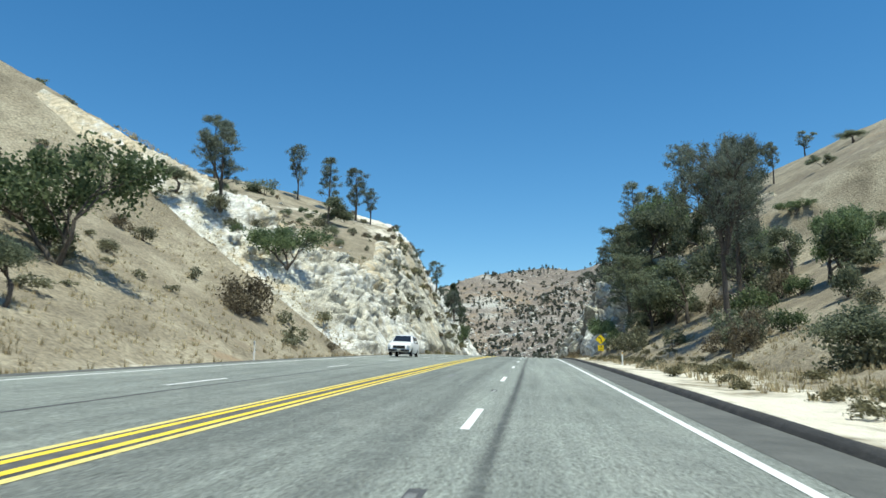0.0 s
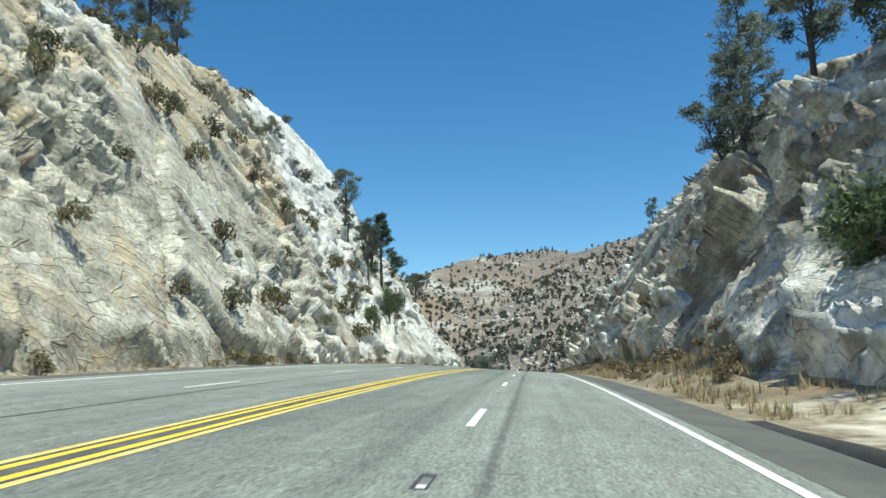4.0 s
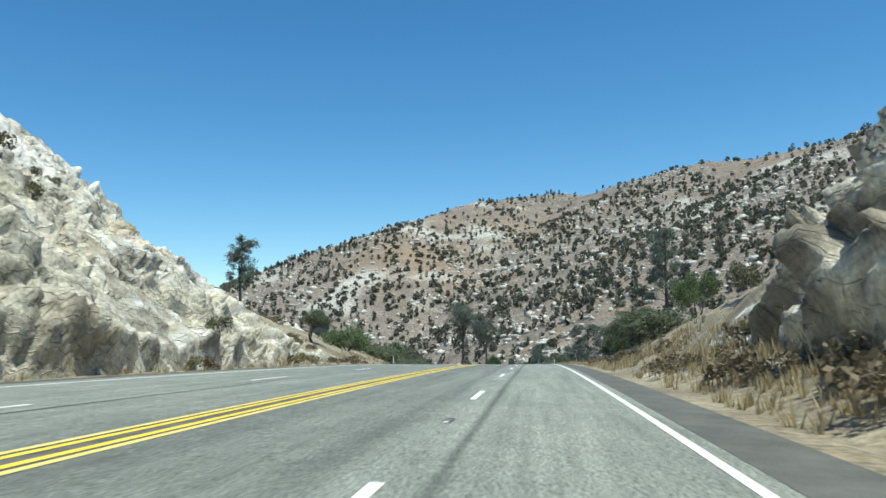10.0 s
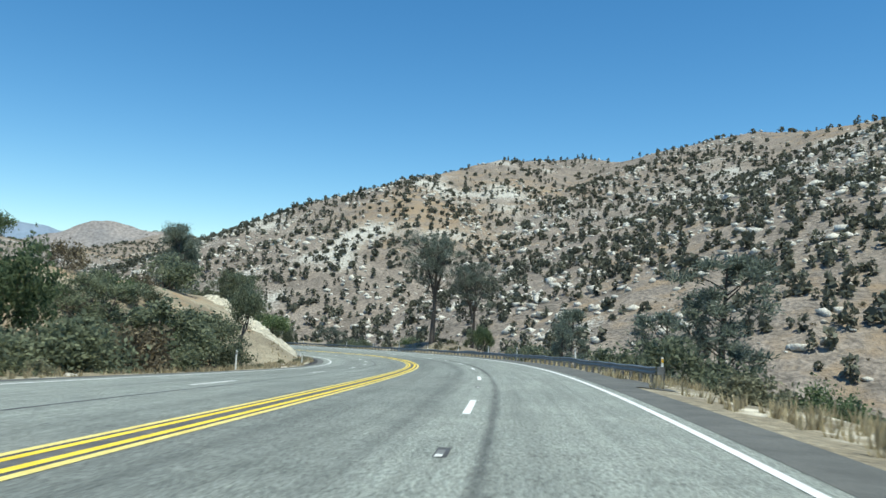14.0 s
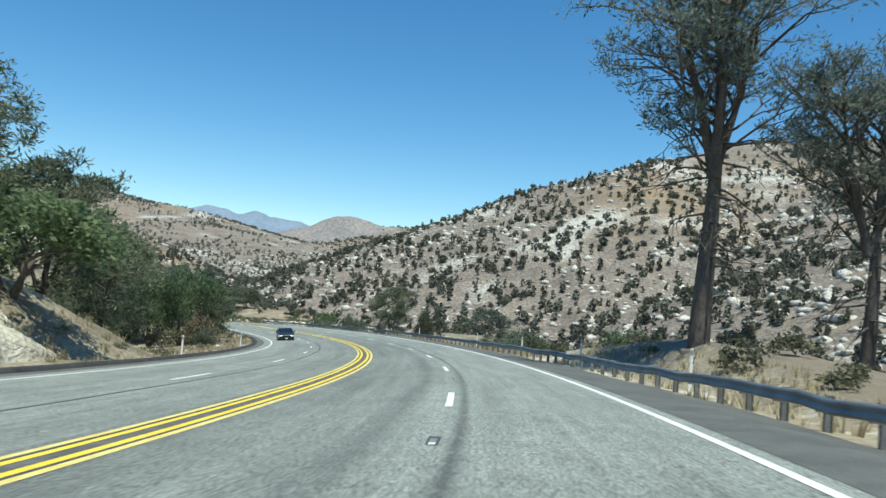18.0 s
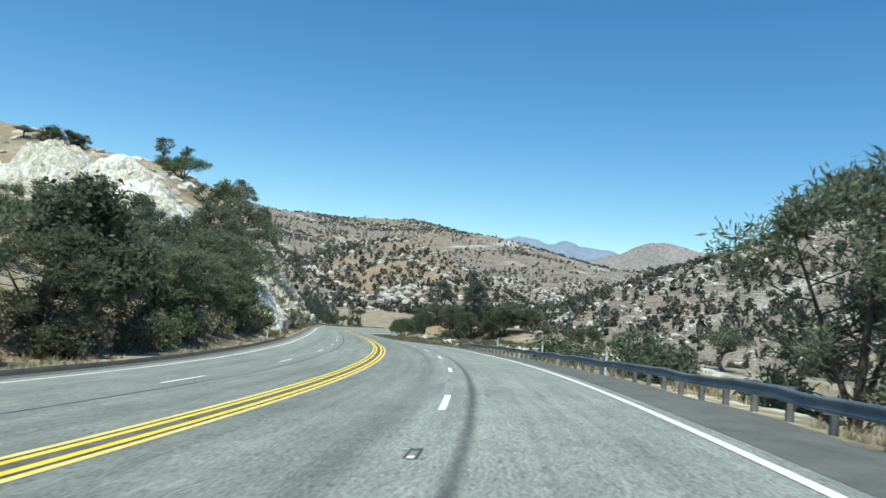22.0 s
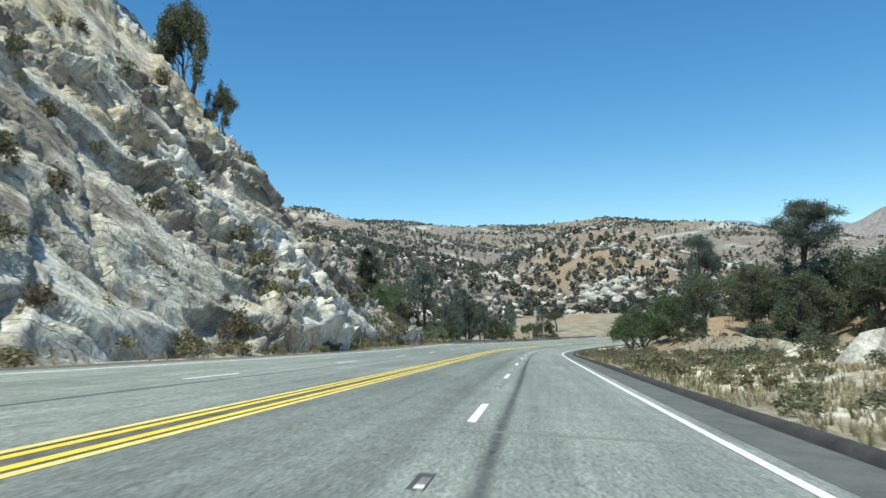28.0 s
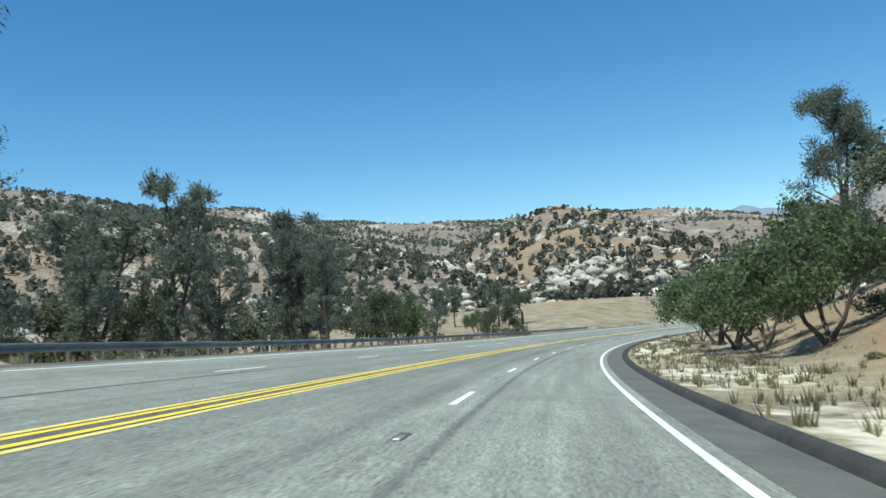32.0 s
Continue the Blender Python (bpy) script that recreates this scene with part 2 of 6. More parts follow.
def stained(m, attribute, channel, dark):
    """Oil and rubber darken a road where an attribute of the mesh says so, with a grainy edge."""
    n, l = m.node_tree.nodes, m.node_tree.links
    b = n["Principled BSDF"]
    old = b.inputs["Base Color"].links[0].from_socket
    att, sep, geo, t, ml, rng, mix = (n.new(k) for k in ("ShaderNodeAttribute", "ShaderNodeSeparateColor", "ShaderNodeNewGeometry", "ShaderNodeTexNoise", "ShaderNodeMath", "ShaderNodeMapRange", "ShaderNodeMix"))
    att.attribute_name = attribute
    l.new(att.outputs["Color"], sep.inputs["Color"])
    t.inputs["Scale"].default_value, t.inputs["Detail"].default_value, t.inputs["Roughness"].default_value = 3.0, 8, 0.75
    l.new(geo.outputs["Position"], t.inputs["Vector"])
    rng.inputs["From Min"].default_value, rng.inputs["From Max"].default_value, rng.inputs["To Min"].default_value, rng.inputs["To Max"].default_value = 0.3, 0.65, 0.55, 1.15
    l.new(t.outputs["Fac"], rng.inputs["Value"])
    ml.operation, ml.use_clamp = "MULTIPLY", True
    l.new(sep.outputs[channel], ml.inputs[0]), l.new(rng.outputs["Result"], ml.inputs[1])
    mix.data_type = "RGBA"
    mix.inputs[7].default_value = (*dark, 1)
    l.new(ml.outputs["Value"], mix.inputs[0]), l.new(old, mix.inputs[6])
    l.new(mix.outputs[2], b.inputs["Base Color"])


M_ASPHALT = surface("worn_asphalt", [(0.3, (0.250, 0.272, 0.246)), (0.5, (0.282, 0.304, 0.274)), (0.7, (0.314, 0.334, 0.300))], 2.4, 0.85, 0.9, 0.045, 0.85, 0.3)
streaked(M_ASPHALT, 11.0, 0.32, 0.80, 1.14)
streaked(M_ASPHALT, 0.9, 0.7, 0.90, 1.09)
stained(M_ASPHALT, "soil", "Red", (0.062, 0.066, 0.066))
M_SHOULDER = surface("dark_shoulder_asphalt", [(0.3, (0.098, 0.100, 0.094)), (0.7, (0.160, 0.162, 0.150))], 1.2, 0.9, 0.4, 0.03, 0.3)
M_DIKE = surface("black_asphalt_kerb", [(0.3, (0.035, 0.035, 0.036)), (0.7, (0.075, 0.073, 0.07))], 0.8, 0.9, 0.5, 0.04, 0.35)
M_TRACK = surface("dark_wheel_track", [(0.3, (0.175, 0.18, 0.18)), (0.7, (0.235, 0.24, 0.235))], 1.4, 0.8, 0.3, 0.025, 0.3)
M_TAR = surface("tar_seal", [(0.3, (0.055, 0.057, 0.06)), (0.7, (0.10, 0.10, 0.10))], 0.6, 0.7, 0.2, 0.05, 0.3)
M_WHITE = surface("white_road_paint", [(0.35, (0.70, 0.71, 0.70)), (0.6, (0.82, 0.82, 0.80)), (0.75, (0.60, 0.60, 0.58))], 0.6, 0.7, 0.2, 0.03, 0.15)
M_GAP = surface("dark_ground_strip", [(0.3, (0.085, 0.085, 0.085)), (0.7, (0.17, 0.165, 0.155))], 0.5, 0.85, 0.3, 0.04, 0.4)
M_FADED = surface("pale_yellow_paint", [(0.35, (0.70, 0.55, 0.16)), (0.6, (0.80, 0.66, 0.24)), (0.75, (0.54, 0.44, 0.20))], 0.5, 0.8, 0.2, 0.03, 0.35)
M_YELLOW = surface("yellow_road_paint", [(0.35, (0.80, 0.57, 0.05)), (0.6, (0.88, 0.67, 0.08)), (0.75, (0.68, 0.50, 0.09))], 0.6, 0.7, 0.2, 0.03, 0.15)
M_GROUND = surface("dry_grass_slope", [(0.30, (0.165, 0.140, 0.100)), (0.46, (0.265, 0.228, 0.162)), (0.62, (0.375, 0.330, 0.240)), (0.75, (0.245, 0.215, 0.155))], 6.0, 0.95, 0.8, 0.22, 0.45)
blend_in(M_GROUND, "soil", "Green", [(0.3, (0.28, 0.19, 0.115)), (0.7, (0.39, 0.285, 0.18))], 5.0)
blend_in(M_GROUND, "soil", "Red", [(0.3, (0.62, 0.56, 0.44)), (0.55, (0.76, 0.71, 0.59)), (0.75, (0.52, 0.46, 0.34))], 3.0)
blend_in(M_GROUND, "soil", "Blue", [(0.3, (0.15, 0.125, 0.09)), (0.5, (0.25, 0.21, 0.16)), (0.7, (0.17, 0.15, 0.11))], 2.5)
M_HILL = surface("brushy_hillside", [(0.30, (0.150, 0.130, 0.108)), (0.45, (0.218, 0.186, 0.156)), (0.62, (0.285, 0.242, 0.200)), (0.76, (0.195, 0.175, 0.148))], 24.0, 0.95, 0.9, 2.5, 0.5)
blend_in(M_HILL, "soil", "Green", [(0.3, (0.25, 0.185, 0.125)), (0.7, (0.36, 0.275, 0.185))], 30.0)
blend_in(M_HILL, "soil", "Red", [(0.3, (0.24, 0.22, 0.19)), (0.5, (0.60, 0.58, 0.52)), (0.7, (0.26, 0.24, 0.20))], 4.5)
M_ROCK = surface("pale_granite", [(0.28, (0.26, 0.24, 0.195)), (0.45, (0.48, 0.455, 0.375)), (0.6, (0.66, 0.63, 0.53)), (0.75, (0.42, 0.37, 0.28))], 2.2, 0.9, 0.7, 0.13, 0.35, warp=(1, 1, 0.6))
blend_in(M_ROCK, "soil", "Green", [(0.3, (0.46, 0.37, 0.23)), (0.5, (0.64, 0.55, 0.39)), (0.7, (0.54, 0.45, 0.31))], 3.0)
blend_in(M_ROCK, "soil", "Red", [(0.3, (0.66, 0.655, 0.61)), (0.55, (0.82, 0.81, 0.76)), (0.75, (0.58, 0.565, 0.51))], 2.2)
blend_in(M_ROCK, "soil", "Blue", [(0.3, (0.150, 0.132, 0.108)), (0.5, (0.25, 0.225, 0.185)), (0.7, (0.38, 0.35, 0.295))], 3.0)
streaked(M_ROCK, 2.2, 0.35, 0.68, 1.22)
cracked(M_ROCK, 1.6, 0.24, 0.5, 0.035, 0.42)
M_SLAB = surface("smooth_cream_granite", [(0.28, (0.40, 0.36, 0.27)), (0.45, (0.54, 0.49, 0.38)), (0.6, (0.64, 0.60, 0.48)), (0.75, (0.46, 0.40, 0.29))], 3.5, 0.9, 0.7, 0.3, 0.3, warp=(1, 1, 1.6))
streaked(M_SLAB, 6.0, 1.2, 0.82, 1.1)
cracked(M_SLAB, 5.0, 0.4, 0.6, 0.015, 0.45)
M_BOULDER = surface("weathered_boulder", [(0.3, (0.32, 0.30, 0.25)), (0.5, (0.54, 0.51, 0.45)), (0.7, (0.68, 0.65, 0.58))], 1.6, 0.9, 0.7, 0.2, 0.3, vary=0.18)
# far ranges: air haze painted into the base colour, blue then grey
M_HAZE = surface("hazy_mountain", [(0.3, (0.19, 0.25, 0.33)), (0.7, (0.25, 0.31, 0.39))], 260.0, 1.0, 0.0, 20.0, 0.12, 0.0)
M_HAZE2 = surface("hazy_far_hill", [(0.3, (0.22, 0.21, 0.21)), (0.7, (0.31, 0.28, 0.26))], 90.0, 1.0, 0.0, 9.0, 0.35, 0.0)
M_BARK = surface("grey_brown_bark", [(0.3, (0.065, 0.055, 0.047)), (0.7, (0.155, 0.132, 0.112))], 0.5, 0.95, 0.9, 0.06, 0.4, warp=(1, 1, 0.3))
M_OAK = leafy("oak_leaves", (0.078, 0.100, 0.066), (0.280, 0.305, 0.200), 0.55)
M_OAKG = leafy("bright_oak_leaves", (0.068, 0.108, 0.054), (0.258, 0.318, 0.166), 0.55)
M_PINE = leafy("grey_pine_needles", (0.086, 0.110, 0.090), (0.295, 0.335, 0.270), 0.55)
M_OAKPINE = leafy("olive_pine_needles", (0.086, 0.106, 0.070), (0.285, 0.312, 0.198), 0.5)
M_DARKPINE = leafy("dark_pine_needles", (0.042, 0.060, 0.040), (0.130, 0.155, 0.095), 0.3)
M_SAGE = leafy("sagebrush_leaves", (0.087, 0.093, 0.061), (0.290, 0.283, 0.181))
M_BRUSH = leafy("brown_brush_leaves", (0.087, 0.072, 0.052), (0.275, 0.232, 0.152))
M_GRASS = leafy("dry_grass_blades", (0.29, 0.235, 0.14), (0.56, 0.48, 0.31), 0.35)
M_WEED = leafy("olive_weeds", (0.12, 0.112, 0.062), (0.31, 0.285, 0.165), 0.3)
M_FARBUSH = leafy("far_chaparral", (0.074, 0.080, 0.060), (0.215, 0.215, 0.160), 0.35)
# western hills' foliage: paler and greyer, with the distance haze mixed into its colour
M_FARHAZED = leafy("grey_olive_chaparral", (0.100, 0.108, 0.088), (0.255, 0.260, 0.205), 0.4)
M_STEEL = surface("weathered_galvanised_steel", [(0.3, (0.13, 0.15, 0.17)), (0.7, (0.26, 0.29, 0.31))], 1.2, 0.5, 0.15, 0.04, 0.2, 0.5, 0.55)
M_PLATE = surface("bare_aluminium_plate", [(0.3, (0.36, 0.37, 0.36)), (0.7, (0.48, 0.49, 0.47))], 0.6, 0.55, 0.05, 0.03, 0.12, 0.4, 0.2)
M_POST = surface("steel_post", [(0.3, (0.14, 0.145, 0.145)), (0.7, (0.27, 0.275, 0.27))], 0.5, 0.65, 0.2, 0.03, 0.25, 0.4, 0.3)
M_PLASTIC = surface("white_plastic", [(0.3, (0.74, 0.74, 0.70)), (0.7, (0.84, 0.84, 0.81))], 0.3, 0.5, 0.05, 0.02, 0.08)
M_AMBER = surface("amber_reflector", [(0.3, (0.75, 0.42, 0.02)), (0.7, (0.85, 0.5, 0.04))], 0.2, 0.3, 0.05, 0.01, 0.05, 0.5)
M_SIGN = surface("yellow_sign_sheeting", [(0.3, (0.83, 0.58, 0.0)), (0.7, (0.90, 0.66, 0.01))], 0.5, 0.45, 0.03, 0.02, 0.04, 0.5)
M_BLACK = surface("black_paint", [(0.3, (0.015, 0.015, 0.015)), (0.7, (0.03, 0.03, 0.03))], 0.3, 0.5, 0.05, 0.02, 0.1)
M_WOOD = surface("brown_wood_post", [(0.3, (0.10, 0.065, 0.04)), (0.7, (0.22, 0.15, 0.10))], 0.3, 0.9, 0.4, 0.02, 0.3, warp=(1, 1, 0.15))
M_CARWHITE = surface("white_car_paint", [(0.3, (0.78, 0.79, 0.80)), (0.7, (0.84, 0.84, 0.84))], 1.0, 0.25, 0.0, 0.05, 0.02, 0.5)
M_CARBLACK = surface("dark_blue_car_paint", [(0.3, (0.010, 0.012, 0.018)), (0.7, (0.018, 0.02, 0.03))], 1.0, 0.2, 0.0, 0.05, 0.05, 0.6)
M_GLASS = surface("tinted_car_glass", [(0.3, (0.012, 0.014, 0.016)), (0.7, (0.02, 0.022, 0.024))], 1.0, 0.05, 0.0, 0.05, 0.02, 0.8)
M_TYRE = surface("tyre_rubber", [(0.3, (0.012, 0.012, 0.012)), (0.7, (0.03, 0.03, 0.03))], 0.2, 0.85, 0.2, 0.02, 0.2)
M_RIM = surface("alloy_rim", [(0.3, (0.35, 0.35, 0.36)), (0.7, (0.5, 0.5, 0.5))], 0.2, 0.35, 0.02, 0.02, 0.05, 0.5, 0.8)
M_LAMP = surface("headlight_lens", [(0.3, (0.6, 0.62, 0.63)), (0.7, (0.8, 0.8, 0.8))], 0.2, 0.1, 0.02, 0.02, 0.05, 0.7)

# ---- the lie of the land ----
def smooth_step(x, a, b):
    u = np.clip((x - a) / (b - a), 0, 1)
    return u * u * (3 - 2 * u)


def vnoise(x, y, seed):
    """Smooth lattice noise from -1 to 1."""
    xi, yi = np.floor(x).astype(np.int64), np.floor(y).astype(np.int64)
    u, v = x - xi, y - yi
    u, v = u * u * (3 - 2 * u), v * v * (3 - 2 * v)

    def at(i, j):
        n = (i * 374761393 + j * 668265263 + seed * 974634777) & 0xFFFFFFFF
        n = ((n ^ (n >> 13)) * 1274126177) & 0xFFFFFFFF
        return ((n ^ (n >> 16)) & 0xFFFF) / 32767.5 - 1
    a, b, c, d = at(xi, yi), at(xi + 1, yi), at(xi, yi + 1), at(xi + 1, yi + 1)
    return (a * (1 - u) + b * u) * (1 - v) + (c * (1 - u) + d * u) * v


def fbm(x, y, size, octaves, seed):
    total, amp = 0, 1.0
    for k in range(octaves):
        total = total + amp * vnoise(x / size + 31.7 * k, y / size + 17.3 * k, seed + k)
        size, amp = size / 2.1, amp * 0.5
    return total


def by_road(s, d, up):
    x, y, z = road(s, d)
    return float(x), float(y), float(np.interp(s, RS, RZ)) + up


# crest lines of the hills: a slope, then places along the crest
RIDGES = [
    (0.42, [(-760, 2000, 45), (-470, 1760, 88), (-150, 1406, 136), (-39, 1473, 180), (90, 1650, 245), (216, 1843, 287),
            (320, 1775, 274), (416, 1700, 295), (495, 1560, 298), (550, 1490, 281), (640, 1410, 294), (900, 1250, 385), (1300, 1100, 430)]),
    (0.42, [(-560, 1090, 0), (-620, 1140, 28), (-705, 1210, 54), (-830, 1260, 50), (-1050, 1330, 40)]),
    (0.21, [(-2500, 1200, 300), (-2370, 1500, 275), (-2366, 1740, 270), (-2062, 1776, 208), (-1850, 1810, 184), (-2000, 2250, 225),
            (-1850, 2345, 230), (-1370, 2230, 155), (-1230, 2245, 118), (-900, 2300, 70)]),
    (0.25, [(-1500, 350, 245), (-1500, 600, 235), (-1560, 830, 205), (-1620, 1000, 190), (-1750, 1300, 200), (-2370, 1500, 275)]),
    (0.30, [(-900, 2950, 180), (-1020, 2980, 205), (-1300, 3050, 190)]),
    (0.45, [(-170, -220, 100), (-135, 20, 70), (-104, 140, 59), (-90, 198, 67), (-57, 195, 59), (-42, 214, 61), (-25, 219, 58), (-13, 240, 57), (-7, 264, 46), (2, 290, 30),
            (7, 312, 15)]),
    (0.42, [(-30, 105, 22), (-22, 140, 33), (-15, 170, 39), (-13, 200, 45), (-13, 240, 55)]),
    (0.60, [(150, -120, 66), (125, 60, 58), (88, 150, 53), (74, 200, 51), (67, 250, 43), (62, 285, 28), (68, 318, 6)]),
    (0.55, [by_road(644, -22, 2), by_road(668, -28, 8), by_road(700, -40, 18), by_road(740, -52, 29), by_road(770, -62, 39), by_road(800, -46, 35),
            by_road(824, -33, 19), by_road(843, -25, 2)]),
    (0.50, [by_road(770, -62, 39), by_road(780, -115, 50)]),
    (0.50, [by_road(415, -85, 9.0), by_road(440, -58, 7.6), by_road(462, -38, 5.0), by_road(477, -29, 2.6), by_road(487, -24, -0.5)]),
    (0.40, [by_road(560, -80, 12), by_road(600, -75, 18), by_road(640, -60, 18)]),
    (0.35, [by_road(880, 26, 4), by_road(915, 42, 7), by_road(960, 70, 9)]),
    (0.30, [by_road(845, 78, 3), by_road(880, 62, 6), by_road(915, 62, 8)]),
    (0.35, [by_road(335, -70, 3.2), by_road(352, -54, 1.2), by_road(364, -46, -0.5)]),
]


def hills(x, y):
    """Height of the untouched land."""
    base = np.interp(x, [-2600, -900, -600, -350, -120, 120, 450], [20, -18, -26, -30, -44, -58, -60])
    base = base + 3.0 * fbm(x, y, 160, 3, 3) + np.clip((y - 1500) * 0.02, 0, 45)
    back = np.clip((260 - y) / 260, 0, 1)
    base = base * (1 - back) - 6 * back
    h = base
    for slope, line in RIDGES:
        for (x0, y0, z0), (x1, y1, z1) in zip(line, line[1:]):
            dx, dy = x1 - x0, y1 - y0
            u = np.clip(((x - x0) * dx + (y - y0) * dy) / (dx * dx + dy * dy), 0, 1)
            far = np.hypot(x - x0 - u * dx, y - y0 - u * dy)
            h = np.maximum(h, z0 + u * (z1 - z0) - slope * (np.sqrt(far * far + 64) - 8))
    rise = np.clip((h - base) / 40, 0, 1)
    return h + rise * (3.2 * fbm(x, y, 120, 4, 11) + np.clip((h - base) / 150, 0, 1) * 9 * fbm(x, y, 260, 2, 5)) + 0.5 * fbm(x, y, 14, 3, 21)


CUT_S = [-160, 30, 60, 80, 110, 172, 212, 245, 290, 330, 400, 442, 467, 495, 511, 600, 640, 662, 676, 692, 800, 830, 850, 1150]
CUT_L = [0.50, 0.52, 0.62, 1.1, 1.95, 1.95, 1.62, 1.6, 1.08, 0.40, 0.40, 0.58, 0.68, 0.68, 0.4, 0.3, 0.3, 0.5, 1.1, 1.5, 1.4, 0.7, 0.3, 0.3]
CUT_RS = [-160, 60, 108, 136, 262, 290, 322, 1150]
CUT_R = [0.40, 0.42, 0.50, 1.48, 1.48, 0.9, 0.5, 0.4]
FOOT_RS = [-160, 40, 90, 132, 290, 330, 640, 660, 760, 830, 1150]
FOOT_R = [17, 17, 12, 9.5, 9.5, 9.0, 9.0, 40, 40, 16, 13]
FILL_RS = [-160, 300, 340, 632, 656, 770, 830, 1150]
FILL_R = [0.1, 0.1, 0.5, 0.5, 0.03, 0.03, 0.12, 0.12]


def land(s, d):
    """Place of the ground s metres along and d metres right of the lane line, cut and filled for the road."""
    x, y, _ = road(s, d)
    h = hills(x, y)
    edge = road(s, np.clip(d, -12.9, 5.2))[2]
    rough = 0.5 * fbm(s, d, 7, 2, 40)
    left = np.clip(-d - 15.0 - rough, 0, None) * np.interp(s, CUT_S, CUT_L)
    right = np.clip(d - np.interp(s, FOOT_RS, FOOT_R) - rough, 0, None) * np.interp(s, CUT_RS, CUT_R)
    out = np.clip(np.maximum(-d - 12.9, d - 5.2), 0, 3) / 3
    talus = np.interp(s, [110, 140, 300, 340], [0, 0.45, 0.45, 0]) * np.clip(d - 6.2, 0, 4) + np.interp(s, [60, 100, 320, 340, 650, 680, 830, 850], [0, 0.3, 0.3, 0, 0, 0.35, 0.35, 0]) * np.clip(-d - 14.0, 0, 2)
    top = edge + left + right + talus - 0.22 * out
    fill = np.clip(d - np.interp(s, [455, 482, 516, 536], [9.0, 17.5, 17.5, 9.0]), 0, None) * np.interp(s, FILL_RS, FILL_R) + np.clip(-d - 17.0, 0, None) * np.interp(s, [300, 340, 600, 840, 870], [0.1, 0.2, 0.1, 0.1, 0.45])
    mound = 1.9 * np.exp(-((s - 502) / 16) ** 2) * smooth_step(d, 8.2, 11.5) * (1 - smooth_step(d, 15, 24))
    flat = 1.5 * smooth_step(s, 648, 672) * (1 - smooth_step(s, 745, 790)) * smooth_step(d, 8.5, 24)
    low, top = edge - 0.22 * out - fill + mound + flat, top + flat
    z = np.clip(h, low, top)
    return x, y, z + out * 0.10 * fbm(x, y, 2.2, 3, 8)

# ---- builders ----
class Shape:
    """Gathers vertices and faces for one mesh."""

    def __init__(self):
        self.v, self.f = [], []

    def add(self, verts, faces):
        o = len(self.v)
        self.v.extend(verts)
        self.f.extend([tuple(i + o for i in q) for q in faces])

    def box(self, lo, hi):
        (a, b, c), (d, e, f) = lo, hi
        self.add([(a, b, c), (d, b, c), (d, e, c), (a, e, c), (a, b, f), (d, b, f), (d, e, f), (a, e, f)],
                 [(3, 2, 1, 0), (4, 5, 6, 7), (0, 1, 5, 4), (1, 2, 6, 5), (2, 3, 7, 6), (3, 0, 4, 7)])

    def tube(self, points, radii, sides=6):
        """A tapered tube along points."""
        ring, n = [], len(points)
        for i, (p, r) in enumerate(zip(points, radii)):
            p = Vector([float(c) for c in p])
            way = (Vector(points[min(i + 1, n - 1)]) - Vector(points[max(i - 1, 0)])).normalized()
            a = way.cross(Vector((0.31, 0.95, 0.1))).normalized()
            b = way.cross(a)
            r = float(r)
            ring += [tuple(p + r * (math.cos(6.2832 * k / sides) * a + math.sin(6.2832 * k / sides) * b)) for k in range(sides)]
        faces = [(i * sides + k, i * sides + (k + 1) % sides, (i + 1) * sides + (k + 1) % sides, (i + 1) * sides + k)
                 for i in range(n - 1) for k in range(sides)]
        self.add(ring, faces + [tuple(range((n - 1) * sides, n * sides))])

    def mesh(self, name, material, smooth=False):
        me = bpy.data.meshes.new(name)
        me.from_pydata([tuple(map(float, q)) for q in self.v], [], self.f)
        me.materials.append(material)
        if smooth:
            me.shade_smooth()
        return me


def part(name, data, parent, label="", at=None):
    """One mesh object under a thing or a part."""
    ob = new(name, data)
    ob.parent = parent
    if at is not None:
        ob.matrix_basis = at
    return tagged(ob, label) if label else ob


def grid_mesh(name, verts, material, smooth=True, soil=None, skip=None, lay=None):
    """A sheet from an n x m field of places; soil: colours for the attribute that mixes the ground; skip: faces left out; lay: coordinates along the grain."""
    n, m = verts.shape[:2]
    i = np.arange((n - 1) * m).reshape(n - 1, m)[:, :-1]
    faces = np.stack([i, i + 1, i + m + 1, i + m], -1)
    faces = faces[~skip] if skip is not None else faces.reshape(-1, 4)
    me = bpy.data.meshes.new(name)
    me.vertices.add(n * m)
    me.vertices.foreach_set("co", verts.reshape(-1).astype(np.float32))
    me.loops.add(len(faces) * 4)
    me.loops.foreach_set("vertex_index", faces.reshape(-1).astype(np.int32))
    me.polygons.add(len(faces))
    me.polygons.foreach_set("loop_start", np.arange(0, len(faces) * 4, 4, dtype=np.int32))
    me.polygons.foreach_set("loop_total", np.full(len(faces), 4, dtype=np.int32))
    me.update()
    me.validate()
    if soil is not None:
        att = me.attributes.new("soil", "FLOAT_COLOR", "POINT")
        att.data.foreach_set("color", np.concatenate([soil.reshape(-1, 3), np.ones((n * m, 1))], 1).reshape(-1).astype(np.float32))
    if lay is not None:
        att = me.attributes.new("lay", "FLOAT_VECTOR", "POINT")
        att.data.foreach_set("vector", lay.reshape(-1).astype(np.float32))
    me.materials.append(material)
    if smooth:
        me.shade_smooth()
    return me


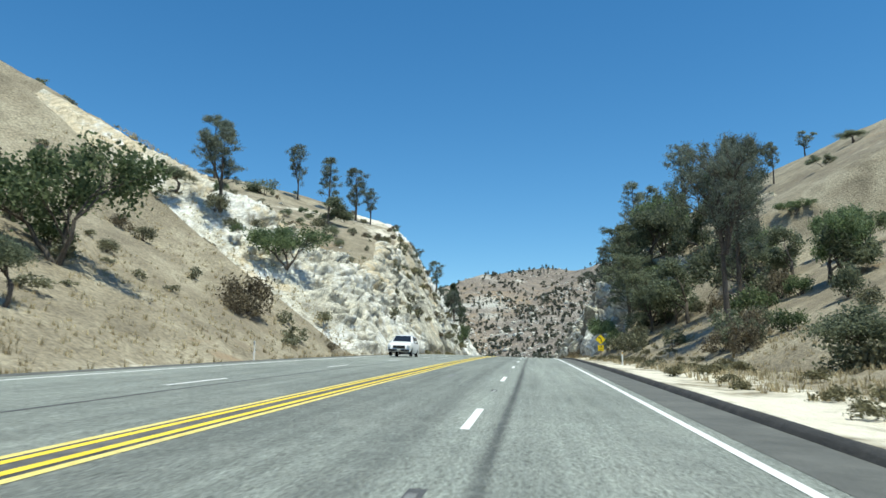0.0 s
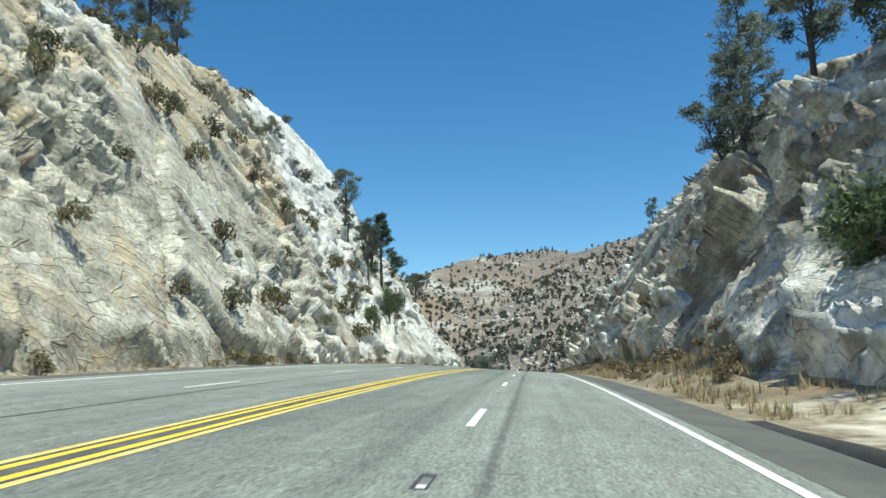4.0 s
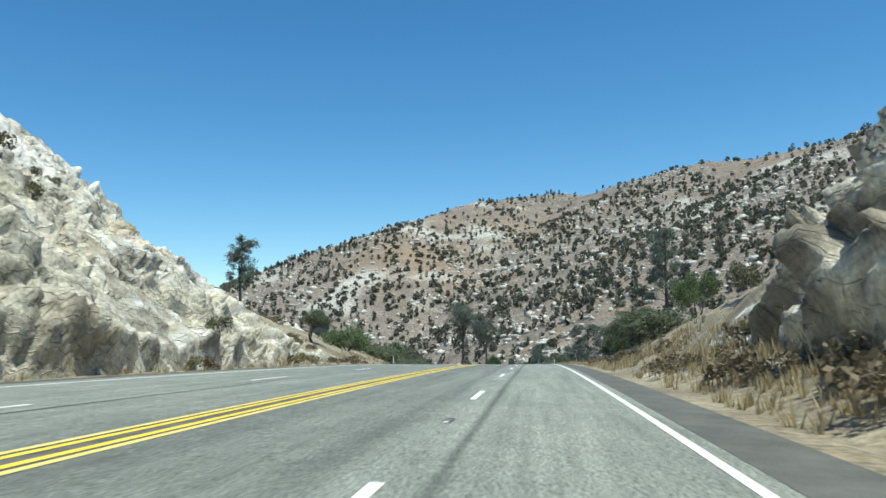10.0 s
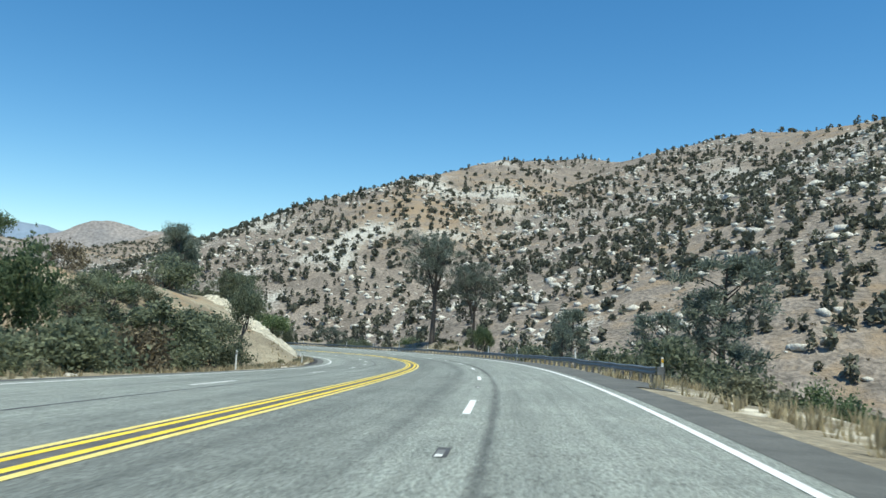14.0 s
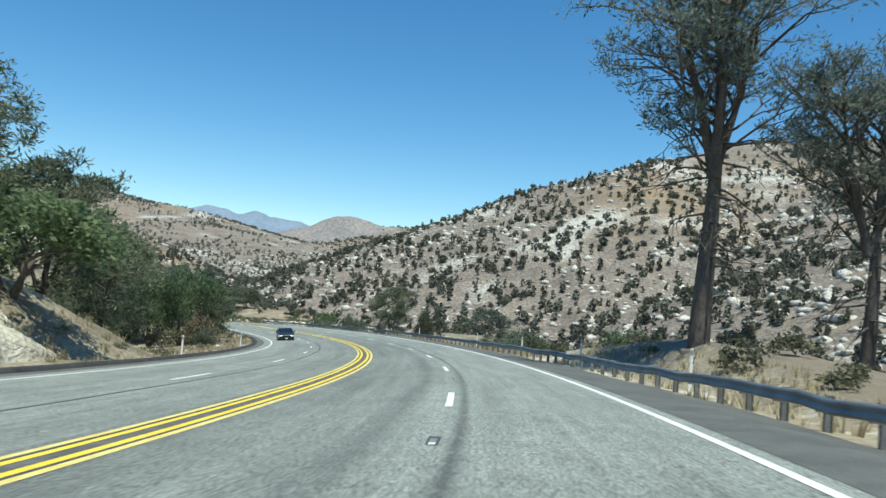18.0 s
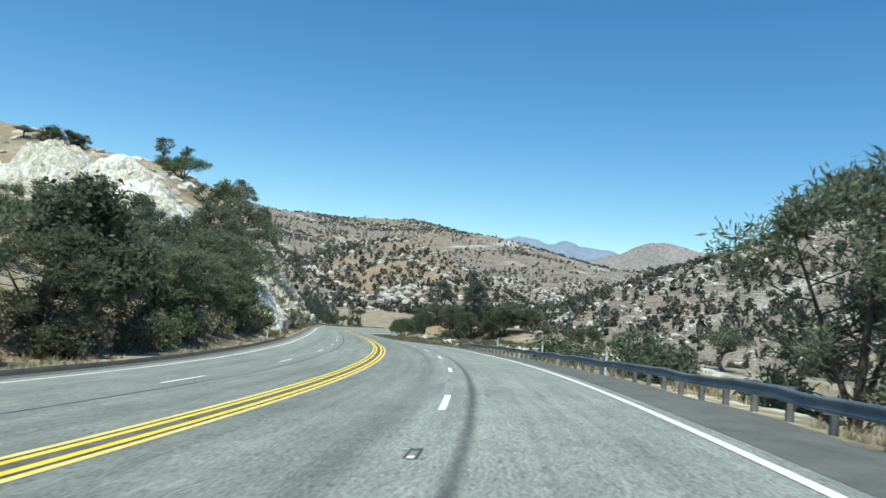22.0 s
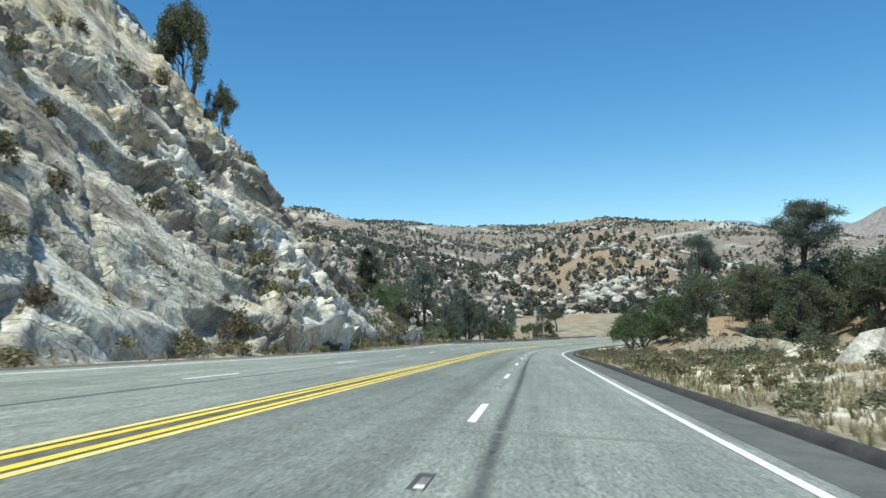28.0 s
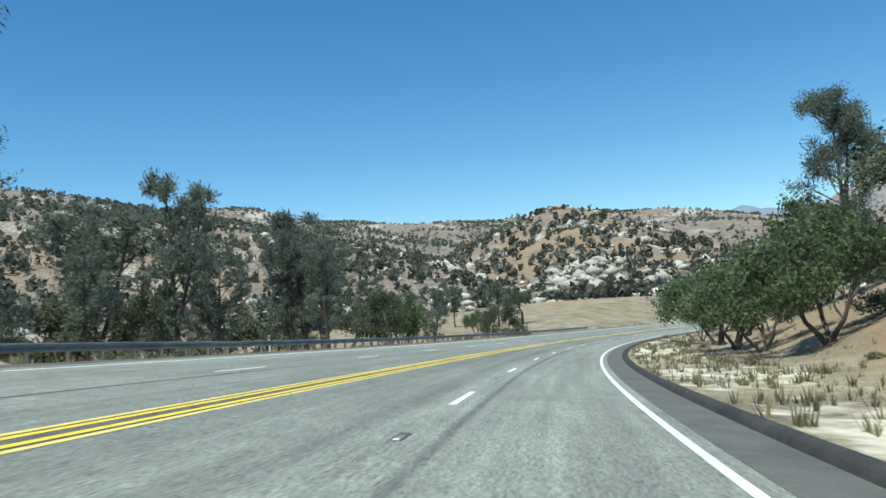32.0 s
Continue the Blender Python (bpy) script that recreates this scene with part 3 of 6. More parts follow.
def scatter_mesh(name, verts, faces, material):
    """A joined mesh from arrays: verts (k, 3), faces (n, 3 or 4)."""
    me = bpy.data.meshes.new(name)
    c = faces.shape[1]
    me.vertices.add(len(verts))
    me.vertices.foreach_set("co", verts.reshape(-1).astype(np.float32))
    me.loops.add(faces.size)
    me.loops.foreach_set("vertex_index", faces.reshape(-1).astype(np.int32))
    me.polygons.add(len(faces))
    me.polygons.foreach_set("loop_start", np.arange(0, faces.size, c, dtype=np.int32))
    me.polygons.foreach_set("loop_total", np.full(len(faces), c, dtype=np.int32))
    me.update()
    me.validate()
    me.materials.append(material)
    return me


def leaves(centres, size, rng, up=0.0, slim=0.6):
    """Small leaf-shaped quads, one at each centre, turned at random: arrays of places and faces."""
    n = len(centres)
    a = rng.normal(size=(n, 3))
    a[:, 2] += up
    a /= np.linalg.norm(a, axis=1, keepdims=True)
    b = np.cross(a, rng.normal(size=(n, 3)))
    b /= np.linalg.norm(b, axis=1, keepdims=True)
    s = (size * rng.uniform(0.6, 1.3, n))[:, None]
    v = np.stack([centres - a * s, centres - b * s * slim, centres + a * s, centres + b * s * slim], 1)
    return v.reshape(-1, 3), np.arange(4 * n).reshape(n, 4)


# ---- the ground: one sheet along the road, and the hills round it ----
def soils(x, y, s, d, z):
    """Red: pale sand. Green: bare reddish earth. Blue: rubble on steep ground."""
    sand = np.interp(s, [110, 125, 390, 400], [0.5, 0.36, 0.36, 0.5]) * smooth_step(d, 5.2, 6.5) * (1 - smooth_step(d, 9, 13)) + 0.35 * smooth_step(-d, 12.9, 13.6) * (1 - smooth_step(-d, 14, 16))
    flat = smooth_step(s, 645, 665) * (1 - smooth_step(s, 790, 830)) * smooth_step(d, 5.5, 8) * (1 - smooth_step(d, 34, 55))
    turn = (1 - smooth_step(s, 35, 85)) * smooth_step(d, 5.5, 6.5) * (1 - smooth_step(d, 9.5, 14))
    last = smooth_step(s, 830, 860) * smooth_step(d, 5.5, 7) * (1 - smooth_step(d, 10, 14))
    sand = np.maximum.reduce([sand, 0.84 * flat, 0.56 * turn, 0.5 * last]) + 0.24 * fbm(x, y, 6, 3, 61)
    rocky = np.maximum(smooth_step(s, 96, 130) * (1 - smooth_step(s, 270, 300)) * smooth_step(-d, 17, 22) * (1 - smooth_step(-d, 48, 62)),
                       smooth_step(s, 640, 664) * (1 - smooth_step(s, 805, 830)) * smooth_step(-d, 16, 24))
    sand = np.maximum(sand, rocky * (np.interp(s, [150, 200, 400, 500], [0.16, 0.42, 0.42, 0.14]) + 0.36 * fbm(x, y, 11, 3, 64)))
    earth = 0.22 + 0.16 * smooth_step(s, 380, 460) * smooth_step(-d, 15, 22) + 0.30 * smooth_step(s, 800, 850) * smooth_step(d, 11, 16) + 0.2 * fbm(x, y, 25, 3, 62)
    rubble = 0.25 + 0.5 * smooth_step(d, 9, 13) * smooth_step(s, 320, 350) * (1 - smooth_step(s, 640, 665)) + 0.2 * fbm(x, y, 12, 3, 63)
    sand = sand - 0.22 * smooth_step(s, 385, 400) * (1 - smooth_step(s, 640, 655)) * smooth_step(d, 5, 6) - 0.26 * smooth_step(s, 735, 760) * (1 - smooth_step(s, 780, 805)) * smooth_step(d, 5, 6)
    return np.stack([sand, earth, rubble], -1)


d_axis = np.concatenate([np.linspace(-130, -62, 18), np.linspace(-60, -30, 26), np.linspace(-29, -13.3, 30), [-12.9, 5.2],
                         np.linspace(5.6, 22, 34), np.linspace(23, 50, 22), np.linspace(53, 120, 18)])
s_axis = np.arange(-150.0, 1140.0, 2.0)
S, D = np.meshgrid(s_axis, d_axis, indexing="ij")
gx, gy, gz = land(S, D)
# the sheet dips behind the rock faces that stand on it
steep = smooth_step(np.abs(np.gradient(gz, d_axis, axis=1)), 0.45, 0.7) * ((((S > 66) & (S < 322)) & ((D < 0) | (S > 128))) | ((S > 644) & (S < 842)) | ((S > 461) & (S < 495) & (D < 0)))
gz = gz - 1.0 * steep
rim = np.maximum(smooth_step(-D, 90, 130), smooth_step(D, 85, 120))
gz = gz * (1 - rim) + hills(gx, gy) * rim
gz = np.where(D == 5.2, gz - 0.03, np.where(D == -12.9, gz - 0.03, gz))
hole = np.zeros((len(s_axis) - 1, len(d_axis) - 1), bool)
hole[:, (d_axis[:-1] > -13) & (d_axis[1:] < 5.3)] = True
ground = tagged(new("ground", grid_mesh("ground", np.stack([gx, gy, gz], -1), M_GROUND, True, soils(gx, gy, S, D, gz), hole)),
                "dry grassy roadside slopes with pale sand and bare earth", "ground", kind="structure")


def nearest_road(x, y):
    """Along and across for places in the world, as flat arrays."""
    k = np.arange(0, len(RS), 8)
    i = k[np.argmin((RX[k][None] - x[:, None]) ** 2 + (RY[k][None] - y[:, None]) ** 2, 1)]
    h = RH[i]
    return RS[i] - (x - RX[i]) * np.sin(h) + (y - RY[i]) * np.cos(h), (x - RX[i]) * np.cos(h) + (y - RY[i]) * np.sin(h)


def axis(lo, hi, fine, out_lo, out_hi):
    a = np.arange(lo, hi + 1, fine)
    return np.concatenate([np.geomspace(1, lo - out_lo + 1, 9)[::-1][:-1] * -1 + lo + 1, a, hi - 1 + np.geomspace(1, out_hi - hi + 1, 9)[1:]])


X, Y = np.meshgrid(axis(-2600, 1400, 16, -4700, 4300), axis(-450, 3150, 16, -3600, 4650), indexing="ij")
HZ = hills(X, Y)
ns, nd = nearest_road(X.ravel(), Y.ravel())
inside = np.minimum.reduce([smooth_step(nd, -128, -100), smooth_step(-nd, -118, -92), smooth_step(ns, -148, -120), smooth_step(-ns, -1130, -1105)]).reshape(X.shape)
HZ = HZ * (1 - inside) - 75 * inside
knoll = np.exp(-((X + 590) / 110) ** 2 - ((Y - 1105) / 95) ** 2)
white = 0.18 + 0.28 * fbm(X, Y, 110, 3, 71) + 0.28 * fbm(X, Y, 34, 2, 72) + 0.12 * knoll
bare = 0.30 + 0.25 * fbm(X, Y, 210, 3, 73) + 0.22 * knoll
tagged(new("hills", grid_mesh("hills", np.stack([X, Y, HZ], -1), M_HILL, True, np.stack([white, bare, 0 * white], -1))),
       "brown brushy hills with pale boulders round a valley", "hills", kind="structure")


def mountain(name, x0, y0, x1, y1, peak, seed, material, label):
    """A far range: a crest with spurs between two places."""
    u, w = np.meshgrid(np.linspace(0, 1, 90), np.linspace(-1, 1, 15), indexing="ij")
    dx, dy = x1 - x0, y1 - y0
    q = math.hypot(dx, dy)
    crest = peak * (0.62 + 0.38 * np.sin(u * math.pi)) * (1 + 0.11 * fbm(u * q, 0 * u, q * 0.22, 4, seed)) * smooth_step(u, 0, 0.08) * smooth_step(1 - u, 0, 0.08)
    z = -70 + (crest + 70) * (1 - abs(w)) + peak * 0.07 * (1 - abs(w)) * fbm(u * q, w * 500, 130, 3, seed + 9)
    v = np.stack([x0 + u * dx - dy / q * w * 420, y0 + u * dy + dx / q * w * 420, z], -1)
    tagged(new(name, grid_mesh(name, v, material)), label, "mountain", kind="structure")


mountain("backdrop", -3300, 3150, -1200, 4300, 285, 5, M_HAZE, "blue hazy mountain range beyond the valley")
mountain("backdrop", -1650, 2750, -650, 3050, 190, 8, M_HAZE2, "grey-brown hazy hill beyond the valley")

# ---- the road ----
def ribbon(s0, s1, d0, d1, up, step=2.0, across=2, wander=0.0, seed=1):
    n = max(2, int((s1 - s0) / step) + 1)
    s, d = np.meshgrid(np.linspace(s0, s1, n), np.linspace(d0, d1, across), indexing="ij")
    if wander:
        d = d + wander * fbm(s, 0 * s, 17, 3, seed)
    x, y, z = road(s, d)
    return np.stack([x, y, z + up], -1)


# the lane is wider through the curve
EDGE_S = [0, 75, 158, 235, 290, 342, 416, 455, 494, 547, 600, 640, 698, 851]
EDGE_D = [3.68, 3.65, 3.54, 3.5, 3.64, 3.64, 3.96, 3.98, 3.75, 3.91, 4.0, 3.84, 3.76, 3.8]


def edge_ribbon(a, b, up, outer=None):
    s = np.arange(-150.0, 1138.0, 1.5)
    mid = np.interp(s, EDGE_S, EDGE_D)
    mid = np.convolve(np.pad(mid, 15, "edge"), np.hanning(31) / np.hanning(31).sum(), "valid")
    rows = []
    for d in (mid + a, mid + b if outer is None else np.full(len(s), outer)):
        x, y, z = road(s, d)
        rows.append(np.stack([x, y, z + up], -1))
    return np.stack(rows, 1)


def wear(s, d):
    """A narrow dark seam right of the lane line, broad oil bands, wheel paths and worn stretches."""
    seam = np.interp(s, [-150, 380, 430, 520, 570, 1138], [0.55, 0.52, 0.34, 0.34, 0.52, 0.58]) + 0.05 * fbm(s, 0 * s, 31, 2, 93)
    track = (0.80 + 0.22 * fbm(s, 0 * s, 26, 3, 94)) * np.exp(-((d - seam) / (0.10 + 0.02 * fbm(s, 0 * s, 9, 2, 95))) ** 2)
    band = 0.30 * np.exp(-((d + 0.85 + 0.12 * fbm(s, 0 * s, 40, 2, 96)) / 0.30) ** 2) + 0.14 * np.exp(-((d + 2.7) / 0.5) ** 2)
    lane = 0.13 * np.exp(-((d - 1.0) / 0.3) ** 2) + 0.12 * np.exp(-((d - 2.75) / 0.35) ** 2) + 0.16 * np.exp(-((d + 5.3) / 0.4) ** 2) + 0.16 * np.exp(-((d + 9.3) / 0.5) ** 2)
    edge = 0.20 * smooth_step(np.abs(d + 3.87), 1.0, 0.4) + 0.14 * smooth_step(d, -0.4, -1.6) * smooth_step(d, -3.6, -3.0)
    edge = edge + 0.13 * smooth_step(d, 0.0, -0.7) * smooth_step(d, -12, -8) + 0.10 * smooth_step(s, 130, 160) * (1 - smooth_step(s, 300, 340)) * smooth_step(d, 0.2, -0.4)
    worn = 0.12 * fbm(s, d * 3, 23, 3, 92) + 0.10 * fbm(s / 9, d, 1.1, 3, 91)
    return np.stack([np.clip(0.04 + track + band + lane + edge + worn, 0, 1), 0 * s, 0 * s], -1)


road_d = np.concatenate([np.linspace(-12.95, -1.7, 76), np.linspace(-1.6, 1.2, 57), np.linspace(1.3, 5.22, 28)])
road_s = np.linspace(-150, 1138, 645)
lie = np.meshgrid(road_s, road_d, indexing="ij")
road_thing = tagged(new("road", grid_mesh("road", np.stack(road(*lie), -1), M_ASPHALT, True, wear(*lie), None, np.stack([lie[0], lie[1], 0 * lie[0]], -1))),
                    "worn grey asphalt four-lane highway with yellow and white lines", "road", kind="structure")
part("shoulder", grid_mesh("shoulder", edge_ribbon(0.35, 0, 0.004, 5.22), M_SHOULDER), road_thing, "dark asphalt shoulder")
part("shoulder", grid_mesh("shoulder", ribbon(-150, 1138, -12.95, -12.2, 0.004), M_SHOULDER), road_thing, "dark asphalt shoulder")
gs, gd = np.meshgrid(np.arange(388.0, 654.0, 2.0), np.linspace(5.18, 6.75, 6), indexing="ij")
wx, wy, wz = land(gs, gd)
part("shoulder", grid_mesh("shoulder", np.stack([wx, wy, wz + np.where(gd < 5.3, -0.01, 0.03)], -1), M_SHOULDER), road_thing, "dark asphalt shoulder up to the guardrail")
for d0, d1, mt, lab in ((-11.5, -11.35, M_WHITE, "white edge line"),
                        (-3.72, -3.58, M_YELLOW, "yellow centre line"), (-4.09, -3.96, M_YELLOW, "yellow centre line")):
    part("road_line", grid_mesh("road_line", ribbon(-150, 1138, d0, d1, 0.007, 1.5), mt), road_thing, lab)
part("road_line", grid_mesh("road_line", edge_ribbon(-0.08, 0.08, 0.007), M_WHITE), road_thing, "white edge line")
for d0, d1, mt, lab in ((-3.58, -3.49, M_TAR, "thin dark edge of the centre line"), (-4.17, -4.09, M_TAR, "thin dark edge of the centre line"),
                        (-3.49, -3.36, M_FADED, "paler yellow centre line"), (-4.29, -4.17, M_FADED, "paler yellow centre line")):
    part("road_line", grid_mesh("road_line", ribbon(-150, 1138, d0, d1, 0.006, 1.5, 2, 0.02, 5), mt), road_thing, lab)
part("centre_gap", grid_mesh("centre_gap", ribbon(-150, 1138, -3.96, -3.72, 0.004, 2.0), M_GAP), road_thing, "dark strip between the yellow lines")
for d0, d1, wob, sd_, mt in ((-7.02, -6.92, 0.12, 4, M_TAR),):
    part("tar_seam", grid_mesh("tar_seam", ribbon(-150, 1138, d0, d1, 0.003, 1.0, 2, wob, sd_), mt), road_thing, "dark sealed seam in the asphalt")
rng = np.random.default_rng(7)
PERIOD, FIRST = 14.63, 11.6
for k in range(-10, 77):
    a = FIRST + k * PERIOD
    a -= float(np.interp(a, [290, 346, 448, 499, 524, 576, 630, 713, 798, 855], [0, 1.1, 1.4, 1.9, 2.4, 1.7, 0.5, 0.2, -0.8, 0]))
    part("dash", grid_mesh("dash", ribbon(a, a + 3.66, -0.07, 0.08, 0.007, 0.9), M_WHITE), road_thing)
    part("dash", grid_mesh("dash", ribbon(a + 6.0, a + 9.66, -7.83, -7.69, 0.007, 0.9), M_WHITE), road_thing)
    # a sunken marker half way along each gap, in a scuffed patch
    m = a + 9.1
    if -120 < m < 1000:
        slot = part("marker_slot", grid_mesh("marker_slot", ribbon(m, m + 0.85, -0.09, 0.08, 0.004, 0.2, 3, 0.02, k + 40), M_TAR), road_thing, "dark ground-out slot")
        part("slot_floor", grid_mesh("slot_floor", ribbon(m + 0.10, m + 0.62, -0.05, 0.045, 0.007, 0.2), M_TRACK), slot)
        part("marker", grid_mesh("marker", ribbon(m + 0.02, m + 0.2, -0.045, 0.045, 0.012, 0.1), M_PLASTIC), road_thing)
for _ in range(22):
    a, d0 = rng.uniform(-60, 900), rng.choice([-0.35, 0.2, -0.25, 1.5, 2.2, -2.2])
    part("patch", grid_mesh("patch", ribbon(a, a + rng.uniform(0.8, 4.5), d0, d0 + rng.uniform(0.08, 0.25), 0.0025, 0.6, 2, 0.1, int(a)), M_TRACK), road_thing)
for a in (345.0, 392.0, 508.0, 523.0, 555.0, 618.5, 626.0, 742.0):
    part("cross_joint", grid_mesh("cross_joint", ribbon(a, a + rng.uniform(0.1, 0.3), -3.5, 3.5, 0.0028, 0.1, 8), M_TRACK), road_thing)


def kerb(s0, s1, side):
    """A rounded asphalt dike along the pavement's edge."""
    s = np.linspace(s0, s1, int((s1 - s0) / 2) + 1)
    prof = [(0.0, -0.02), (0.06, 0.09), (0.16, 0.15), (0.30, 0.14), (0.44, 0.06), (0.55, -0.15)]
    d0 = 5.2 if side > 0 else -12.9
    v = np.zeros((len(s), len(prof), 3))
    for j, (o, up) in enumerate(prof):
        fade = np.minimum(smooth_step(s, s0, s0 + 6), smooth_step(-s, -s1, -s1 + 6))
        x, y, z = road(s, np.full(len(s), d0 + side * o))
        z = road(s, np.full(len(s), d0))[2]
        v[:, j] = np.stack([x, y, z + (up + 0.03) * fade - 0.03 + 0.012 * fbm(s, 0 * s, 3, 2, 77)], -1)
    tagged(new("kerb", grid_mesh("kerb", v, M_DIKE)), "black rounded asphalt kerb along the road's edge", "kerb", kind="structure")


kerb(-150, 118, 1), kerb(664, 1130, 1), kerb(430, 650, -1)


# ---- rock cuts ----
def blocks(p, q, long, high, seed):
    """Courses of blocks: for each place the block's random value, its tilt, and the distance to its nearest joint in metres."""
    def rnd(i, j, k):
        n = (i * 374761393 + j * 668265263 + (seed * 31 + k) * 974634777) & 0xFFFFFFFF
        n = ((n ^ (n >> 13)) * 1274126177) & 0xFFFFFFFF
        return ((n ^ (n >> 16)) & 0xFFFF) / 65535.0
    v = q / high + 0.35 * vnoise(q / (high * 2.7), 0 * q, seed + 3)
    j = np.floor(v).astype(np.int64)
    w = long * (0.55 + 0.9 * rnd(j, 0 * j, 1))
    u = p / w + 7.3 * rnd(j, 0 * j, 2)
    i = np.floor(u).astype(np.int64)
    fu, fv = u - i, v - j
    tilt = (fu - 0.5) * (rnd(i, j, 4) - 0.5) + (fv - 0.5) * (rnd(i, j, 5) - 0.35)
    return rnd(i, j, 3), tilt, np.minimum(np.minimum(fu, 1 - fu) * w, np.minimum(fv, 1 - fv) * high)


def rock_cut(name, s0, s1, side, label, pale=0.0, rusty=0.0, dark=0.0, seed=1, amp=1.0, dip=30.0, material=None, lo=0.62, hi=0.95, notches=(), slab=1.0, big=1.0, run=1.0, tail=None):
    """A blasted rock face along the road: courses of blocks that dip along it, each proud or tilted. notches: hollows under
    overhangs, each metres along, metres up, half length, half height, depth and slant in degrees."""
    s = np.arange(s0, s1, 0.24)
    out = np.concatenate([np.arange(-0.8, 14, 0.12), np.arange(14, 34, 0.35)])
    S, O = np.meshgrid(s, out, indexing="ij")
    foot = np.full(S.shape, 15.0) if side < 0 else np.interp(S, FOOT_RS, FOOT_R)
    D = side * (foot + O)
    x, y, z = land(S, D)
    zx = np.gradient(z, out, axis=1)
    steep = smooth_step(zx, lo, hi)
    k = np.ones(9) / 9
    for ax in (0, 1):
        steep = np.apply_along_axis(lambda q: np.convolve(q, k, "same"), ax, steep)
    steep = steep * np.minimum(smooth_step(S, s0, s0 + 14), smooth_step(-S, -s1, -s1 + 14))
    h = O * 1.85
    a = math.radians(dip)
    u = S * math.cos(a) - h * math.sin(a) + 0.9 * fbm(S, h, 11, 2, seed + 30)
    w = S * math.sin(a) + h * math.cos(a) + 1.3 * fbm(S, h, 14, 3, seed + 31)
    c1, t1, e1 = blocks(u, w, 11.0, 4.2, seed)
    c2, t2, e2 = blocks(u + 0.3 * c1, w + 2.0 * c1, 4.2 * run, 1.5 * slab, seed + 5)
    c3, t3, e3 = blocks(u, w + c2, 1.7 * run, 0.66 * slab, seed + 9)
    keep = smooth_step(fbm(S, h, 12, 2, seed + 12), -0.55, 0.25)   # smooth stretches between the broken ones
    push = big * ((c1 - 0.5) * 1.7 + t1 * 3.2) + keep * ((c2 - 0.5) * 1.5 + t2 * 2.6) + (0.35 + 0.65 * keep) * ((c3 - 0.5) * 0.75 + t3 * 1.1)
    push = amp * (push - 0.8 * big * (e1 < 0.22) * (c1 > 0.45) - 0.38 * keep * (e2 < 0.14) * (c2 > 0.3)) + 0.3 * fbm(S, h, 9, 3, seed + 2)
    for ns_, nh, half, tall, deep, slant in notches:
        q = math.radians(slant)
        du, dv = (S - ns_) * math.cos(q) + (h - nh) * math.sin(q), -(S - ns_) * math.sin(q) + (h - nh) * math.cos(q)
        du, dv = du + 0.8 * fbm(S, h, 3, 2, 81), dv + 0.5 * fbm(S, h, 2.5, 2, 82)
        inside = smooth_step(1 - np.abs(du) / half, 0, 0.18) * smooth_step(tall - dv, 0, 0.22) * smooth_step(dv + tall, 0, 1.6 * tall)
        push = push * (1 - 0.7 * inside) - deep * inside
    head = np.interp(S, RS, RH)
    g = np.clip(zx, 0, 3)
    g = np.apply_along_axis(lambda q: np.convolve(q, k, "same"), 1, g)
    nz = 1 / np.sqrt(1 + g * g)
    out_n = -side * g * nz
    lift = steep * (push + 0.75) - (1 - steep) * 0.7
    x, y, z = x + out_n * np.cos(head) * lift, y + out_n * np.sin(head) * lift, z + nz * lift
    up = z - np.interp(S, RS, RZ)
    top = smooth_step(up, 12, 24)
    soil = np.stack([pale + 0.26 * fbm(u, w * 2, 13, 3, seed + 20) + 0.16 * (c2 - 0.5), rusty * 0.7 + 0.22 * top + 0.24 * fbm(u, w * 2, 8, 3, seed + 21) + 0.12 * (c1 - 0.5),
                     dark + 0.25 * fbm(u, w * 2.5, 6, 3, seed + 22) + 0.18 * (c3 - 0.5)], -1)
    if tail:   # from one place along the face to another it turns to another mix of rock
        soil = soil + smooth_step(S, tail[0], tail[1])[..., None] * np.array(tail[2])
    hide = (steep[:-1, :-1] + steep[1:, 1:] + steep[1:, :-1] + steep[:-1, 1:]) < 0.08
    tagged(new(name, grid_mesh(name, np.stack([x, y, z], -1), material or M_ROCK, material is not None, soil, hide, np.stack([u, w, push], -1))), label, "rock face", kind="structure")


rock_cut("rock_cut_left_lower", 66, 182, -1, "pale fractured granite road cut with rusty yellow stains", 0.34, 0.46, 0.10, 3, 0.8, 24.0, slab=0.75, big=0.5, run=1.2)
rock_cut("rock_cut_left_upper", 170, 330, -1, "almost white granite road cut with dark joints", 0.64, 0.18, 0.12, 13, 0.68, 28.0, big=0.7, tail=(262, 290, (-0.26, 0.12, 0.14)))
rock_cut("rock_cut_mound", 456, 500, -1, "smooth cream-coloured granite face at the end of a grassy mound", 0.5, 0.42, 0.15, 53, 0.2, 20.0, M_SLAB, 0.40, 0.56)
rock_cut("rock_cut_right", 112, 298, 1, "shaded grey granite road cut with ledges and overhangs", 0.36, 0.28, 0.42, 23, 1.2, 33.0, slab=0.85, run=1.3,
         notches=[(248, 7.0, 7.5, 3.2, 4.0, -28), (214, 10.0, 5.5, 2.2, 3.2, -30), (258, 2.6, 3.0, 1.2, 2.0, -20), (176, 12, 4, 1.5, 1.8, -35), (150, 6, 4, 1.6, 1.8, -30)])
rock_cut("rock_cut_left_second", 636, 850, -1, "grey fractured granite road cut with slanting joints", 0.30, 0.42, 0.34, 33, 1.0, 31.0, slab=0.9, big=0.6, run=1.3,
         notches=[(745, 2.2, 9.0, 1.6, 2.0, -9), (771, 1.6, 5.0, 1.0, 1.3, -8), (691, 2.2, 4.0, 1.5, 1.8, 0), (722, 8.5, 6.0, 1.2, 1.4, -28)])

